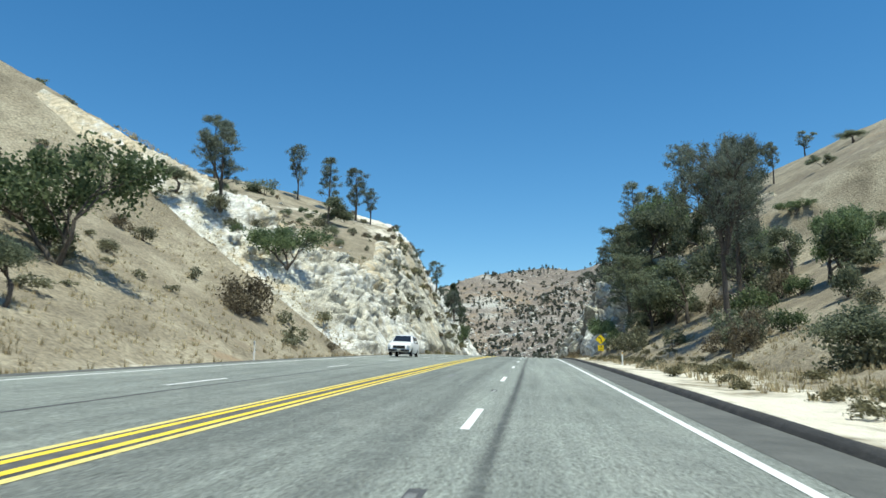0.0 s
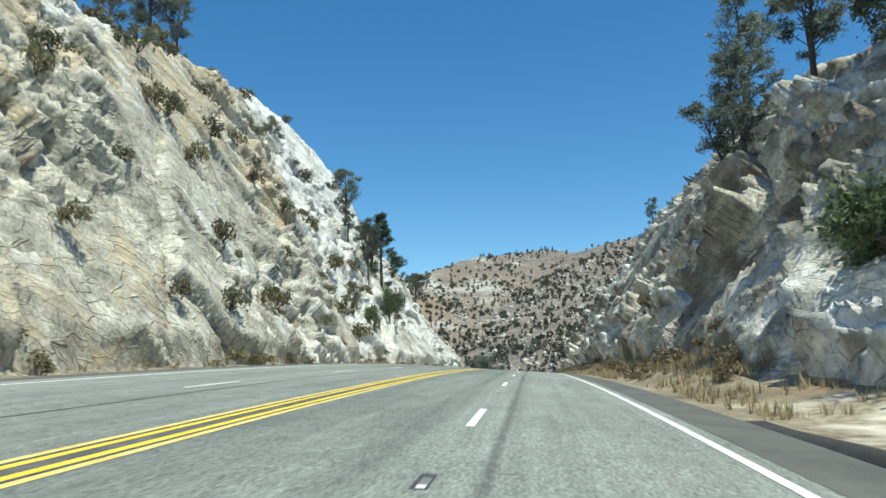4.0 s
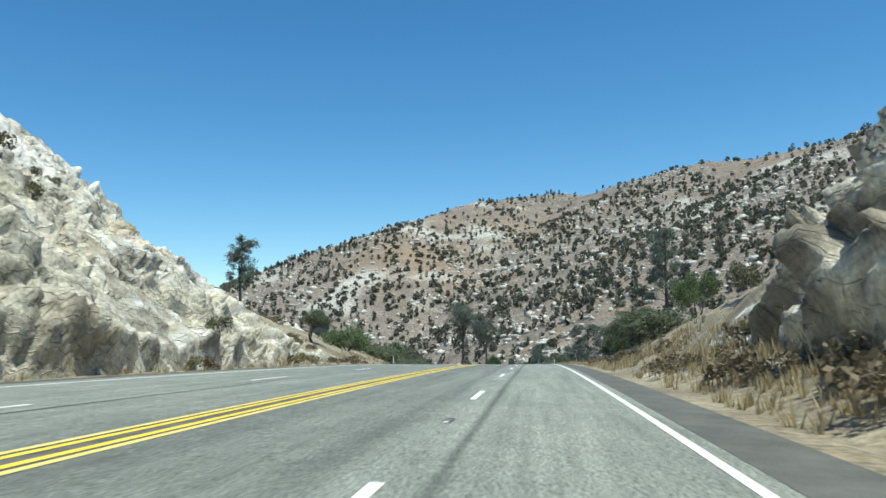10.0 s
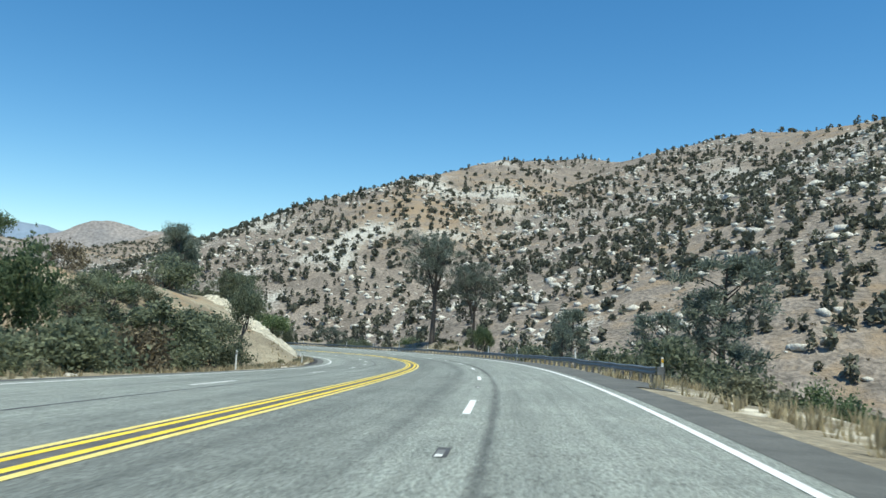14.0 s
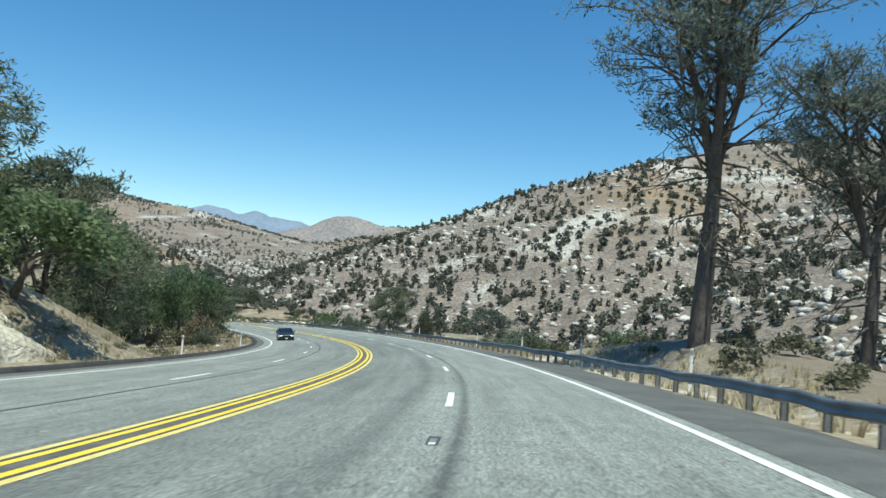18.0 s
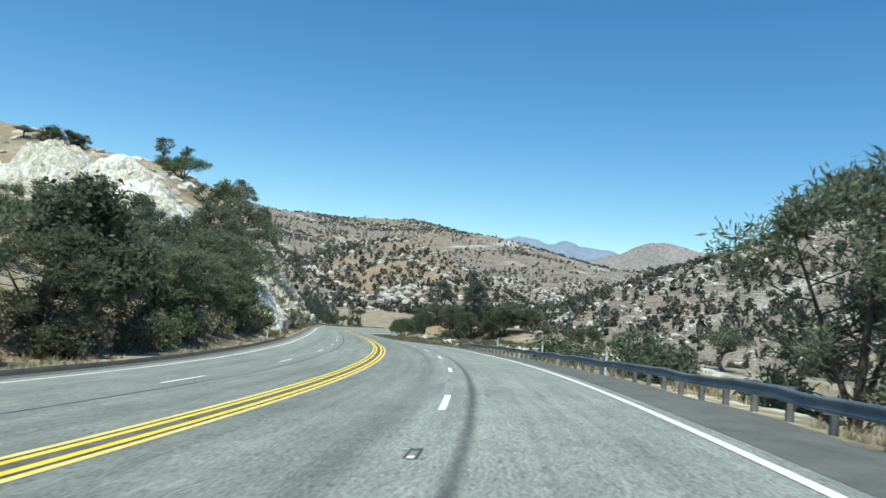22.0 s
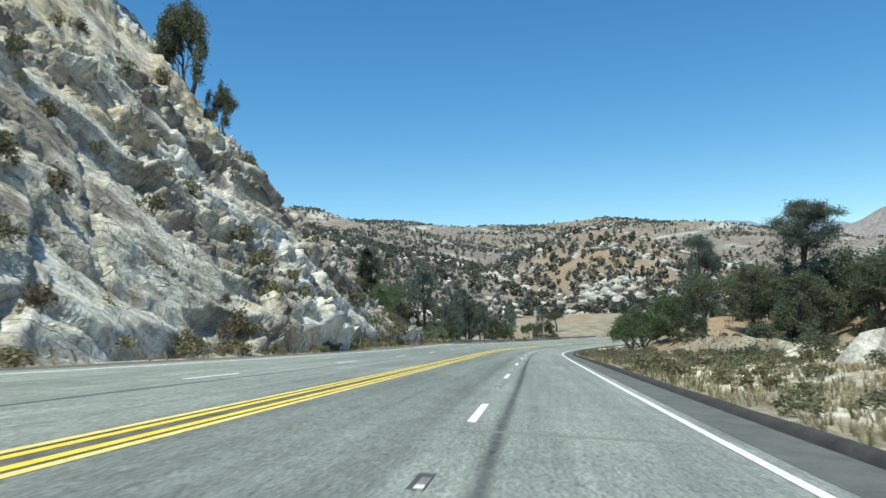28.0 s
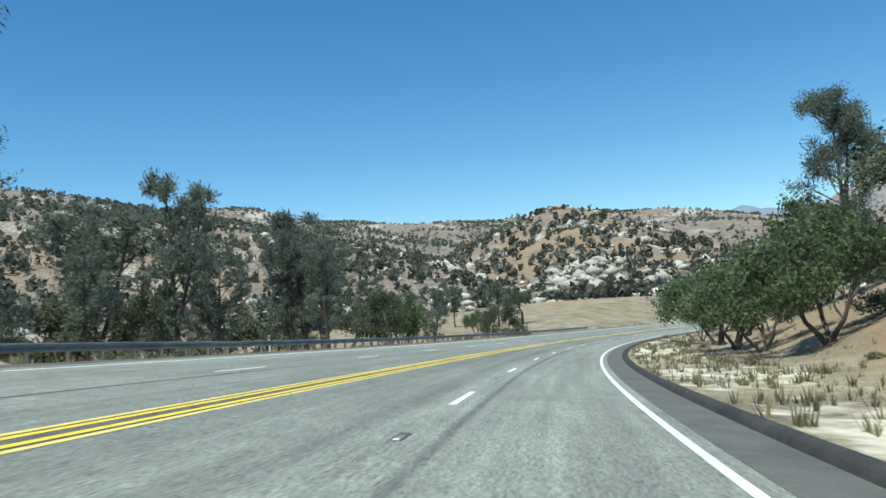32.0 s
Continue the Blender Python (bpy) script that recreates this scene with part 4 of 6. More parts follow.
# ---- plants ----
def limb(shape, tips, p, way, length, r, depth, rng, spread, lift, kids):
    """A branch that bends, forks and ends in tips for foliage."""
    pts, rad, q = [tuple(p)], [r], Vector(p)
    way = way.normalized()
    for k in range(3):
        way = (way + Vector(rng.normal(size=3)) * 0.16 + Vector((0, 0, lift * 0.12))).normalized()
        q = q + way * (length / 3)
        pts.append(tuple(q)), rad.append(r * (1 - 0.42 * (k + 1) / 3))
    shape.tube(pts, rad, 5 if depth > 1 else 4)
    if depth == 0:
        tips.append((Vector(pts[2]), length)), tips.append((q, length))
        return
    for k in range(kids):
        turn = Vector(rng.normal(size=3))
        turn -= turn.dot(way) * way
        w = (way + turn.normalized() * spread * rng.uniform(0.7, 1.3) + Vector((0, 0, lift * 0.2))).normalized()
        limb(shape, tips, q if k < kids - 1 else Vector(pts[2]), w, length * rng.uniform(0.62, 0.85), rad[-1] * 0.8, depth - 1, rng, spread, lift, kids)


def squash(shape, cv, w, h):
    """Bring a plant's wood and leaves to w metres wide and h metres high."""
    allv = cv if len(cv) else np.array(shape.v)
    wide = 2 * np.percentile(np.hypot(allv[:, 0], allv[:, 1]), 97)
    high = allv[:, 2].max()
    k = np.array([w / wide, w / wide, h / high])
    shape.v = [tuple(np.array(q) * k) for q in shape.v]
    return cv * k


def oak(seed, w, h, n_leaf, size, material, stems=1, lift=0.25):
    """Crown and wood of a broad oak: (wood mesh, crown mesh)."""
    rng = np.random.default_rng(seed)
    wood, tips = Shape(), []
    for k in range(stems):
        a = 6.2832 * k / stems + rng.uniform(0, 1)
        lean = Vector((math.cos(a), math.sin(a), 0)) * (0.5 if stems > 1 else 0.12) + Vector((0, 0, 1))
        limb(wood, tips, Vector((0, 0, -0.3)), lean, 2.6, 0.26 if stems == 1 else 0.17, 3, rng, 0.85, lift, 3)
    pick = rng.integers(0, len(tips), n_leaf)
    base = np.array([tuple(t[0]) for t in tips])[pick]
    c = base + rng.normal(size=(n_leaf, 3)) * np.array([0.42, 0.42, 0.34])
    scale = squash(wood, c, w, h)
    v, f = leaves(scale, size, rng)
    return wood.mesh("trunk", M_BARK, True), scatter_mesh("crown", v, f, material)


def pine(seed, w, h, n_tuft, size, material, leaders=2, bare=0.3, puff=0.5, dead=0, rise=0.8, fork_at=0.32, cone=False):
    """A grey pine: leaders that fork and puffs of needles at the ends of rising branches; dead: bare drooping lower branches."""
    rng = np.random.default_rng(seed)
    wood, tips = Shape(), []
    for k in range(leaders):
        a = 6.2832 * k / leaders + rng.uniform(0, 1.5)
        fork = fork_at * h if k else 0.0
        lean = (0.26 if leaders > 1 else 0.03) * (1 if k else 0.35)
        top = h * (0.96 - 0.07 * k)
        pts = [(math.cos(a) * lean * max(0, z - fork_at * h) + 0.010 * h * math.sin(z * 5 / h + k), math.sin(a) * lean * max(0, z - fork_at * h) + 0.008 * h * math.cos(z * 4 / h), z)
               for z in np.linspace(fork - 0.3, top, 9).tolist()]
        wood.tube(pts, list(np.linspace(0.020 * h * (1 if k == 0 else 0.6), 0.03, 9)), 7)
        low = max(bare, fork / h + 0.08)
        for z in np.linspace(low, 0.98, int((26 if not cone else 44) if k == 0 else 16)).tolist():
            f = (z * h - fork + 0.3) / (top - fork + 0.3) * 8
            i = int(min(max(f, 0), 7))
            p = Vector(pts[i]).lerp(Vector(pts[i + 1]), min(max(f - i, 0), 1))
            b = float(rng.uniform(0, 6.28))
            v = (z - bare) / (1 - bare)
            reach = w * 0.5 * (0.55 + 0.5 * math.sin(math.pi * min(1, 0.15 + 0.8 * v))) * (1.0 if v < 0.75 else 1.0 - 2.0 * (v - 0.75)) * rng.uniform(0.6, 1.1) * (0.8 if k else 1)
            if cone:
                reach = w * 0.5 * (1.02 - v) * rng.uniform(0.8, 1.1) + 0.15
            limb(wood, tips, p, Vector((math.cos(b), math.sin(b), rise)), reach * 0.62, 0.004 * h, 1, rng, 0.65, 0.5, 3)
        tips.append((Vector(pts[-1]), 1.0))
    for z in np.linspace(0.2, bare + 0.12, dead).tolist() if dead else ():
        b = float(rng.uniform(0, 6.28))
        limb(wood, [], Vector((0, 0, z * h)), Vector((math.cos(b), math.sin(b), -0.05)), w * rng.uniform(0.10, 0.17), 0.0035 * h, 2, rng, 0.55, -0.9, 2)
    ends = np.array([tuple(t[0]) for t in tips])
    puffs = rng.uniform(0.6, 1.25, len(ends))
    pick = rng.integers(0, len(ends), n_tuft)
    way = rng.normal(size=(n_tuft, 3))
    way /= np.linalg.norm(way, axis=1, keepdims=True)
    c = ends[pick] + way * (puffs[pick] * rng.uniform(0.15, 1.0, n_tuft))[:, None] * puff * np.array([1, 1, 0.85])
    c = squash(wood, c, w, h)
    way = way + 0.5 * rng.normal(size=way.shape) + np.array([0, 0, 0.35])
    way /= np.linalg.norm(way, axis=1, keepdims=True)
    side = np.cross(way, rng.normal(size=way.shape))
    side /= np.linalg.norm(side, axis=1, keepdims=True)
    r = (size * rng.uniform(0.6, 1.3, n_tuft))[:, None]
    v = np.stack([c - way * r, c - side * r * 0.22, c + way * r, c + side * r * 0.22], 1).reshape(-1, 3)
    return wood.mesh("trunk", M_BARK, True), scatter_mesh("crown", v, np.arange(4 * n_tuft).reshape(-1, 4), material)


def bush(seed, w, h, n_leaf, size, material):
    """A shrub: a fan of stems and an uneven dome of small leaves in clumps."""
    rng = np.random.default_rng(seed)
    wood, tips = Shape(), []
    for k in range(7):
        a, t = rng.uniform(0, 6.28), rng.uniform(0.3, 0.9)
        limb(wood, tips, Vector((0, 0, -0.1)), Vector((math.cos(a) * t, math.sin(a) * t, 0.8)), 0.75, 0.035, 2, rng, 0.7, 0.2, 2)
    ends = np.array([tuple(t[0]) for t in tips])
    c = ends[rng.integers(0, len(ends), n_leaf)] + rng.normal(size=(n_leaf, 3)) * 0.20
    c[:, 2] = np.abs(c[:, 2]) + 0.02
    c = squash(wood, c, w, h)
    v, f = leaves(c, size, rng, up=0.4, slim=0.5)
    return wood.mesh("stem", M_BARK, True), scatter_mesh("foliage", v, f, material)


OAKS = [oak(10, 7, 6, 6600, 0.125, M_OAK), oak(11, 7, 6, 6600, 0.125, M_OAK, 2), oak(12, 8, 6, 7000, 0.13, M_OAKG, 3, 0.1), oak(13, 7, 7, 6200, 0.125, M_OAK, 1, 0.5)]
PINES = [pine(20, 5.5, 11, 8200, 0.17, M_PINE, 2, puff=0.55), pine(21, 4.5, 10, 7400, 0.16, M_PINE, 1, 0.25, 0.55), pine(22, 6.5, 12, 8600, 0.17, M_PINE, 3, 0.25, 0.6), pine(23, 5, 11, 6600, 0.16, M_PINE, 2, 0.35, 0.5)]
GIANTS = [pine(24, 12.5, 21.5, 19000, 0.17, M_PINE, 4, 0.42, 0.75, 16, 0.8, 0.44), pine(25, 11, 26, 30000, 0.22, M_PINE, 2, 0.28, 1.5, 6, 0.6, 0.5)]
DARKS = [pine(30, 5.5, 10, 10000, 0.19, M_DARKPINE, 1, 0.06, 0.45, 0, 0.25, cone=True), pine(31, 8, 11, 11000, 0.20, M_OAKPINE, 3, 0.10, 0.8, 0, 0.6, 0.15)]
BUSHES = [bush(40, 4, 2.6, 1700, 0.13, M_OAKG), bush(41, 4, 2.4, 1700, 0.12, M_BRUSH), bush(42, 4, 2.2, 1600, 0.12, M_SAGE), bush(43, 4, 2.8, 1700, 0.13, M_OAK)]
SMALL = [bush(50, 1.3, 0.8, 340, 0.075, M_SAGE), bush(51, 1.2, 0.65, 420, 0.07, M_BRUSH), bush(52, 1.4, 0.7, 420, 0.075, M_WEED), bush(53, 1.1, 0.7, 380, 0.07, M_SAGE)]
SIZES = {"oak": ((7, 6), (7, 6), (8, 6), (7, 7)), "pine": ((5.5, 11), (4.5, 10), (6.5, 12), (5, 11)), "dark": ((5.5, 10), (8, 11)), "giant": ((11, 21.5), (11, 26)),
         "bush": ((4, 2.6), (4, 2.4), (4, 2.2), (4, 2.8)), "small": ((1.3, 0.8), (1.2, 0.65), (1.4, 0.7), (1.1, 0.7))}
KINDS = {"oak": (OAKS, "oak_tree", "tree", "trees along the road"), "pine": (PINES, "pine_tree", "tree", "trees along the road"),
         "giant": (GIANTS, "pine_tree", "tree", "trees along the road"), "dark": (DARKS, "pine_tree", "tree", "trees along the road"), "bush": (BUSHES, "bush", "bush", "bushes along the road"),
         "small": (SMALL, "shrub", "shrub", "shrubs along the road")}
LOOKS = {"oak": ("dark green spreading oak on a dry slope", "grey-green oak with two stems on dry ground", "broad green oak with several low stems", "tall dark oak above dry grass"),
         "pine": ("open grey-green pine with a forked trunk", "slender grey-green pine on a dry slope", "tall grey pine with three leaders", "sparse grey pine with bare lower trunk"),
         "giant": ("tall open grey pine with spreading forked limbs and bare lower branches", "tall dense grey-green pine with a rounded crown"), "dark": ("dense dark green pine on a rocky slope", "broad bushy grey-green pine with several leaders"), "bush": ("green bush on dry ground", "brown-grey bush on dry ground", "grey sagebrush on dry ground", "dark green bush on dry ground"),
         "small": ("low grey sagebrush in sandy soil", "low brown shrub in dry grass", "low yellow-green shrub in sandy soil", "small grey shrub in dry soil")}
plant_rng = np.random.default_rng(99)


def plant(kind, s, d, h, w, which=None, sink=0.05, at=None):
    """Stand one plant on the ground at s along and d across, h high and w wide."""
    meshes, name, cat, group = KINDS[kind]
    i = int(plant_rng.integers(0, len(meshes))) if which is None else which
    x, y, z = (float(q) for q in (at if at else land(np.array(float(s)), np.array(float(d)))))
    if at is None and abs(d) > 8:
        side = 1 if d > 0 else -1
        up = (float(land(np.array(float(s)), np.array(d + side * 0.5))[2]) - float(land(np.array(float(s)), np.array(d - side * 0.5))[2]))
        if up > 0.8:   # rooted in the joints of a rock face, which stands proud of the ground
            x, y = (float(q) for q in road(np.array(float(s)), np.array(d - side * 0.95))[:2])
            z += 0.3
    w0, h0 = SIZES[kind][i]
    root = tagged(new(name), LOOKS[kind][i], cat, group)
    root.empty_display_size = 0.3
    root.matrix_basis = pose(x, y, z - sink, 0, 0, plant_rng.uniform(0, 360)) @ Matrix.Diagonal((w / w0, w / w0, h / h0, 1))
    part(meshes[i][0].name.split(".")[0], meshes[i][0], root)
    part(meshes[i][1].name.split(".")[0], meshes[i][1], root)
    return root


# ---- trees and bushes: metres along, metres across, height, width ----
for row in [(28, -20.1, 3.1, 2.8), (39, -25.4, 8.3, 10.2), (44, 19.0, 5.0, 6.1), (68, -34.3, 2.5, 3.4), (73, -24.4, 5.0,
            8.0), (96, 26, 10, 11), (100, 21, 9, 10), (110, 20, 7, 8), (114, 40.1, 2.5, 5.5), (116,
            28, 13, 11), (124, 22, 12, 11), (128, 50.1, 2.5, 5.5), (132, 24,
            11, 10), (140, 60.1, 2.5, 5.5), (142, 27, 12, 10), (143, 38.0, 10.3, 7.4), (148, -40.5, 7.0, 11.7), (152, 26, 9,
            8), (196, -17.5, 6, 4.5)]:
    plant("oak", *row)
for row in [(322, 15.1, 4.7, 4.1), (330, -20.1, 3.6, 3.7), (367, 15.1, 9.3, 3.3), (372, 15.2, 9.3, 3.5), (379, 15.0, 10.2, 5.3), (396, -22.1, 7.7, 5.8), (399,
            -30.2, 11.9, 6.1), (406, -19.0, 5.0, 8.2), (434, -19.1, 8.4, 4.2), (455, -52, 7, 8), (478, 14.1, 5.0, 4.0),
            (483, 15.1, 5.0, 4.9), (497, -19.1, 5.9, 10.1), (535, -22.0, 7.5, 5.4), (541, -20.1, 8.5, 7.5), (561, -24.1,
            10.0, 5.4), (566, -22.1, 7.8, 6.0), (579, -19.0, 5.5, 4.0), (586, -21.0, 10.9, 8.1)]:
    plant("oak", *row)
for row in [(596, 22.0, 13.0, 6.4), (604, -20.1, 8.6, 10.1), (623, -17.0, 5.9, 3.7), (636, -18.1, 5.9, 4.8), (636, -30, 8,
            9), (640, -19, 7, 8), (643, -26, 7, 8), (650, -30, 8, 9), (653, -38, 7, 8), (658, -27, 7, 8), (661, -33, 7, 8),
            (673, -40.0, 4.7, 7.3), (735, -35.3, 7.8, 13.4), (757,
            -47.9, 6.7, 12.1), (761, -78.1, 5.2, 11.5), (761, -86.5, 3.1, 5.0), (762, -79.7, 3.7, 6.3), (763, -34.9, 5.0,
            9.0), (766, -75.2, 3.5, 6.4)]:
    plant("oak", *row)
for row in [(798, -32.4, 9.4, 5.0), (799, -29.2, 5.2, 3.0), (800, -32.4, 9.5, 4.8), (800, -33.2, 8.1, 5.0), (800, -29.0,
            4.7, 2.5), (826, -25.8, 3.7, 2.8), (842, -22.0, 6.8, 6.9), (850, 22.1, 12.1, 6.0), (862, 58, 14, 14), (868, 40, 11, 12), (870, 50, 14, 14), (876, -26.1, 9.5, 6.2), (880, 44, 13, 14), (882, -20.1,
            6.7, 3.3), (895, 50, 13, 13), (900, 38, 10, 12), (915, 30, 12,
            12), (922, 24, 11, 12), (926, -20.1, 8.6, 7.5)]:
    plant("oak", *row)
for row in [(913, 14.5, 8.5, 10, 2), (866, 17, 7.5, 9, 2), (894, 17, 8.5, 10, 2), (903, 15, 7, 9, 2), (935, 22, 11, 12), (940, 30, 12, 12), (961, 15.6, 13.0, 16.0), (1005, 17, 14, 18)]:
    plant("oak", *row)
for row in [(57, -21.1, 3.3, 5.1), (70, -31.1, 2.2, 3.1), (98, 14, 3, 5), (104, 13.5, 3, 5), (111, 13, 3, 5), (118, 13, 3,
            4.5), (125, 13, 3, 4.5), (171, -62.7, 4.1, 9.6), (182, -17.2, 2.6, 1.9), (183, -16.7, 2.1, 1.2), (191, -16.7,
            1.3, 2.7), (205, -19.1, 1.2, 3.6), (328, -24.1, 1.2, 3.6), (331, 14.1, 2.8, 6.9), (344, -20.2, 3.4, 5.6), (470,
            -33, 5, 9), (737, -25.3, 1.6, 1.9), (865, 22.0, 2.6, 2.9)]:
    plant("bush", *row)
for row in [(71, -31.0, 8.5, 4.9), (138, 20, 11, 6), (146, 19, 11, 6), (150, 15, 9, 5), (158, 18, 10, 6), (162, 34.1, 18.1,
            9.7), (169, 62.1, 6.1, 4.6), (177, -37.9, 9.4, 4.9), (178, -41.8, 13.5, 5.9), (184, -58.8, 15.4, 5.9), (184,
            -50.2, 14.3, 5.8), (193, -20.0, 8.9, 4.0), (193, 29.0, 16.9, 10.1), (199, -24.1, 4.0, 2.7), (205, -26.0, 9.1,
            4.5), (215, -24.1, 6.4, 4.5), (241, 25.1, 7.4, 2.7), (242, -36.0, 4.0, 3.0), (254, -27.8, 4.5, 3.2), (340, 16.0, 11.4, 4.4), (347, -34.2, 10.5, 5.5)]:
    plant("pine", *row)
for row in [(629, -40.1, 6.0, 4.5), (748, -35.9, 6.6, 4.9),
            (763, -48.6, 7.5, 5.0), (764, -54.4, 7.3, 5.5), (793, -38.1, 6.6, 4.9), (799, -40.4, 6.5, 4.9), (836, -28.2,
            5.9, 3.9), (862, -26.0, 6.5, 3.5), (862, -30, 14, 8), (868, -22, 14, 8), (874, -17.3, 6.7, 2.3), (876, -27, 15,
            8), (884, -24, 13, 7), (889, -22.0, 14.7, 5.5), (904, -18.1, 10.1, 4.2), (910, -24.1, 15.1, 5.7), (912, -24, 17,
            8)]:
    plant("pine", *row)
for row in [(209, -21.5, 11.5, 7, 0), (592, 13.5, 11, 8, 1), (833, -22.5, 8.5, 5.5, 0), (666, -21, 12.5, 9, 1), (660, -24, 11, 7.5, 1)]:
    plant("dark", *row)
for row in [(500, 13, 21, 12, 0), (498, 20, 18, 9, 0), (508, -32, 23, 9.5, 1), (75, 19.9, 19.5, 7.5, 0), (81, 22.8, 20, 7, 1), (945, 31, 28, 11, 1), (872, 44.5, 23.0, 14.2, 1), (176, -78, 17, 9, 1), (282, -27.1, 10, 5.5, 1)]:
    plant("giant", *row)

wild = np.random.default_rng(5)


def scatter(kind, count, s0, s1, d0, d1, h0, h1, fat=1.0, keep=None):
    """Plants strewn at random over a stretch of roadside."""
    for _ in range(count):
        s, d, h = wild.uniform(s0, s1), wild.uniform(d0, d1), wild.uniform(h0, h1)
        plant(kind, s, d, h, h * fat * wild.uniform(0.8, 1.3))


scatter("oak", 16, 20, 120, 20, 60, 4, 8, 1.1)
scatter("oak", 6, 85, 150, 22, 36, 5, 8, 1.1)
scatter("bush", 14, 352, 392, -24, -17, 1.4, 2.4, 1.6)
scatter("bush", 16, 655, 694, -42, -18, 1.2, 2.6, 1.5)
scatter("bush", 16, 15, 70, 17, 28, 1.5, 3.4, 1.4)
scatter("pine", 4, 90, 180, 30, 50, 7, 11, 0.5)
scatter("bush", 26, 60, 150, 15, 28, 1.8, 3.6, 1.3)
scatter("bush", 26, 440, 505, -62, -24, 1.8, 3.6, 1.6)
scatter("oak", 26, 660, 1100, 42, 112, 4, 8, 1.2)
scatter("bush", 30, 385, 455, -40, -17, 2.0, 4.2, 1.5)
for row in [(389, -29, 7, 6, 1), (396, -25, 6.5, 6, 1), (402, -21, 6, 6, 1), (862, 42, 12, 10, 1), (872, 36, 13, 10, 1), (858, 52, 12, 10, 1), (340, 13.5, 3.8, 6, 1), (346, 14.5, 4.5, 6.5, 1), (353, 13.8, 5.5, 6.5, 1), (118, 17, 10, 9, 1), (125, 19, 11, 9, 1), (132, 18.5, 10, 8, 1), (110, 18, 9, 8, 1)]:
    plant("dark", *row)
scatter("oak", 14, 402, 450, -70, -22, 4, 7, 1.2)
scatter("oak", 8, 396, 412, -70, -50, 5, 6, 1.4)
scatter("oak", 10, 346, 396, 13, 34, 5, 8, 1.0)
scatter("bush", 10, 310, 400, 10, 20, 1.5, 3.0, 1.4)
scatter("oak", 22, 400, 470, 18, 60, 6, 10, 1.0)
scatter("oak", 24, 530, 640, 16, 60, 6, 11, 1.0)
scatter("pine", 8, 400, 640, 18, 50, 9, 15, 0.5)
scatter("oak", 10, 498, 524, -42, -27, 6, 9, 1.15)
for row in [(494, -22, 9, 7, 1), (499, -24, 10.5, 8, 1), (507, -22, 10, 8, 1), (515, -21, 9, 8, 1), (548, -19, 6.5, 7, 1), (556, -18.2, 6, 7, 1), (564, -19.5, 7, 7.5, 1), (572, -18.4, 6, 7, 1), (580, -19.2, 6.5, 7, 1), (590, -18.6, 6, 7, 1), (601, -18.5, 6, 7, 1), (608, -19.5, 7, 8, 1), (615, -18, 6, 7.5, 1),
            (622, -19, 6.5, 8, 1), (629, -18.2, 6.5, 8, 1), (636, -19.5, 8.5, 8, 1), (643, -18.6, 9.5, 8, 1), (650, -20, 10.5, 8, 1)]:
    plant("dark", *row)
scatter("oak", 11, 522, 570, -36, -20, 5, 7.5, 1.15)
scatter("oak", 8, 568, 650, -34, -22, 4.5, 6.5, 1.0)
scatter("pine", 3, 575, 650, -30, -20, 8, 10, 0.5)
scatter("bush", 26, 590, 656, -18.2, -16.2, 1.5, 2.8, 1.5)
scatter("bush", 22, 505, 655, -22, -16.5, 1.5, 3.0, 1.5)
scatter("oak", 12, 845, 960, 26, 70, 7, 11, 1.1)
scatter("oak", 6, 858, 892, -36, -21, 4, 6.5, 1.1)
scatter("oak", 9, 890, 1060, -48, -19, 6, 10, 0.9)
scatter("bush", 24, 862, 1000, -34, -17.5, 1.2, 2.6, 1.5)
scatter("pine", 9, 885, 1060, -60, -20, 9, 14, 0.45)
scatter("oak", 10, 930, 1080, 12, 50, 6, 10, 1.1)
scatter("bush", 10, 40, 90, -45, -18, 1.0, 2.0, 1.4)
scatter("bush", 14, 650, 830, -70, -40, 1.2, 2.2, 1.4)
# shrubs rooted in the joints of the rock cuts
scatter("small", 95, 80, 200, -30, -15.5, 0.7, 1.9, 1.2)
scatter("bush", 34, 90, 260, -66, -30, 1.0, 2.2, 1.5)
scatter("small", 20, 200, 320, -30, -15.5, 0.5, 1.2, 1.3)
scatter("small", 150, 672, 838, -32, -15.5, 0.7, 2.0, 1.2)
scatter("small", 22, 110, 300, 10, 22, 0.7, 1.5, 1.3)


# ---- low shrubs of the verges, too many to count ----
def brush(count, s0, s1, d0, d1, h0, h1, label, kind="small", material=None):
    vs, fs, n0 = [], [], 0
    for _ in range(count):
        i, h = int(wild.integers(0, 4)), wild.uniform(h0, h1)
        me = (SMALL if kind == "small" else BUSHES)[i][1]
        co = np.zeros(len(me.vertices) * 3, np.float32)
        me.vertices.foreach_get("co", co)
        co = co.reshape(-1, 3) * (h / SIZES[kind][i][1]) * np.array([wild.uniform(0.8, 1.4), wild.uniform(0.8, 1.4), 1])
        x, y, z = land(np.array(wild.uniform(s0, s1)), np.array(wild.uniform(d0, d1)))
        a = wild.uniform(0, 6.28)
        vs.append(np.stack([co[:, 0] * math.cos(a) - co[:, 1] * math.sin(a) + x, co[:, 0] * math.sin(a) + co[:, 1] * math.cos(a) + y, co[:, 2] + z - 0.04], -1))
        fs.append(np.arange(len(co)).reshape(-1, 4) + n0)
        n0 += len(co)
    tagged(new("low_brush", scatter_mesh("low_brush", np.concatenate(vs), np.concatenate(fs), material or ((M_SAGE, M_BRUSH, M_WEED)[int(wild.integers(0, 3))] if kind == "small" else M_OAK))), label, "brush", kind="stuff")


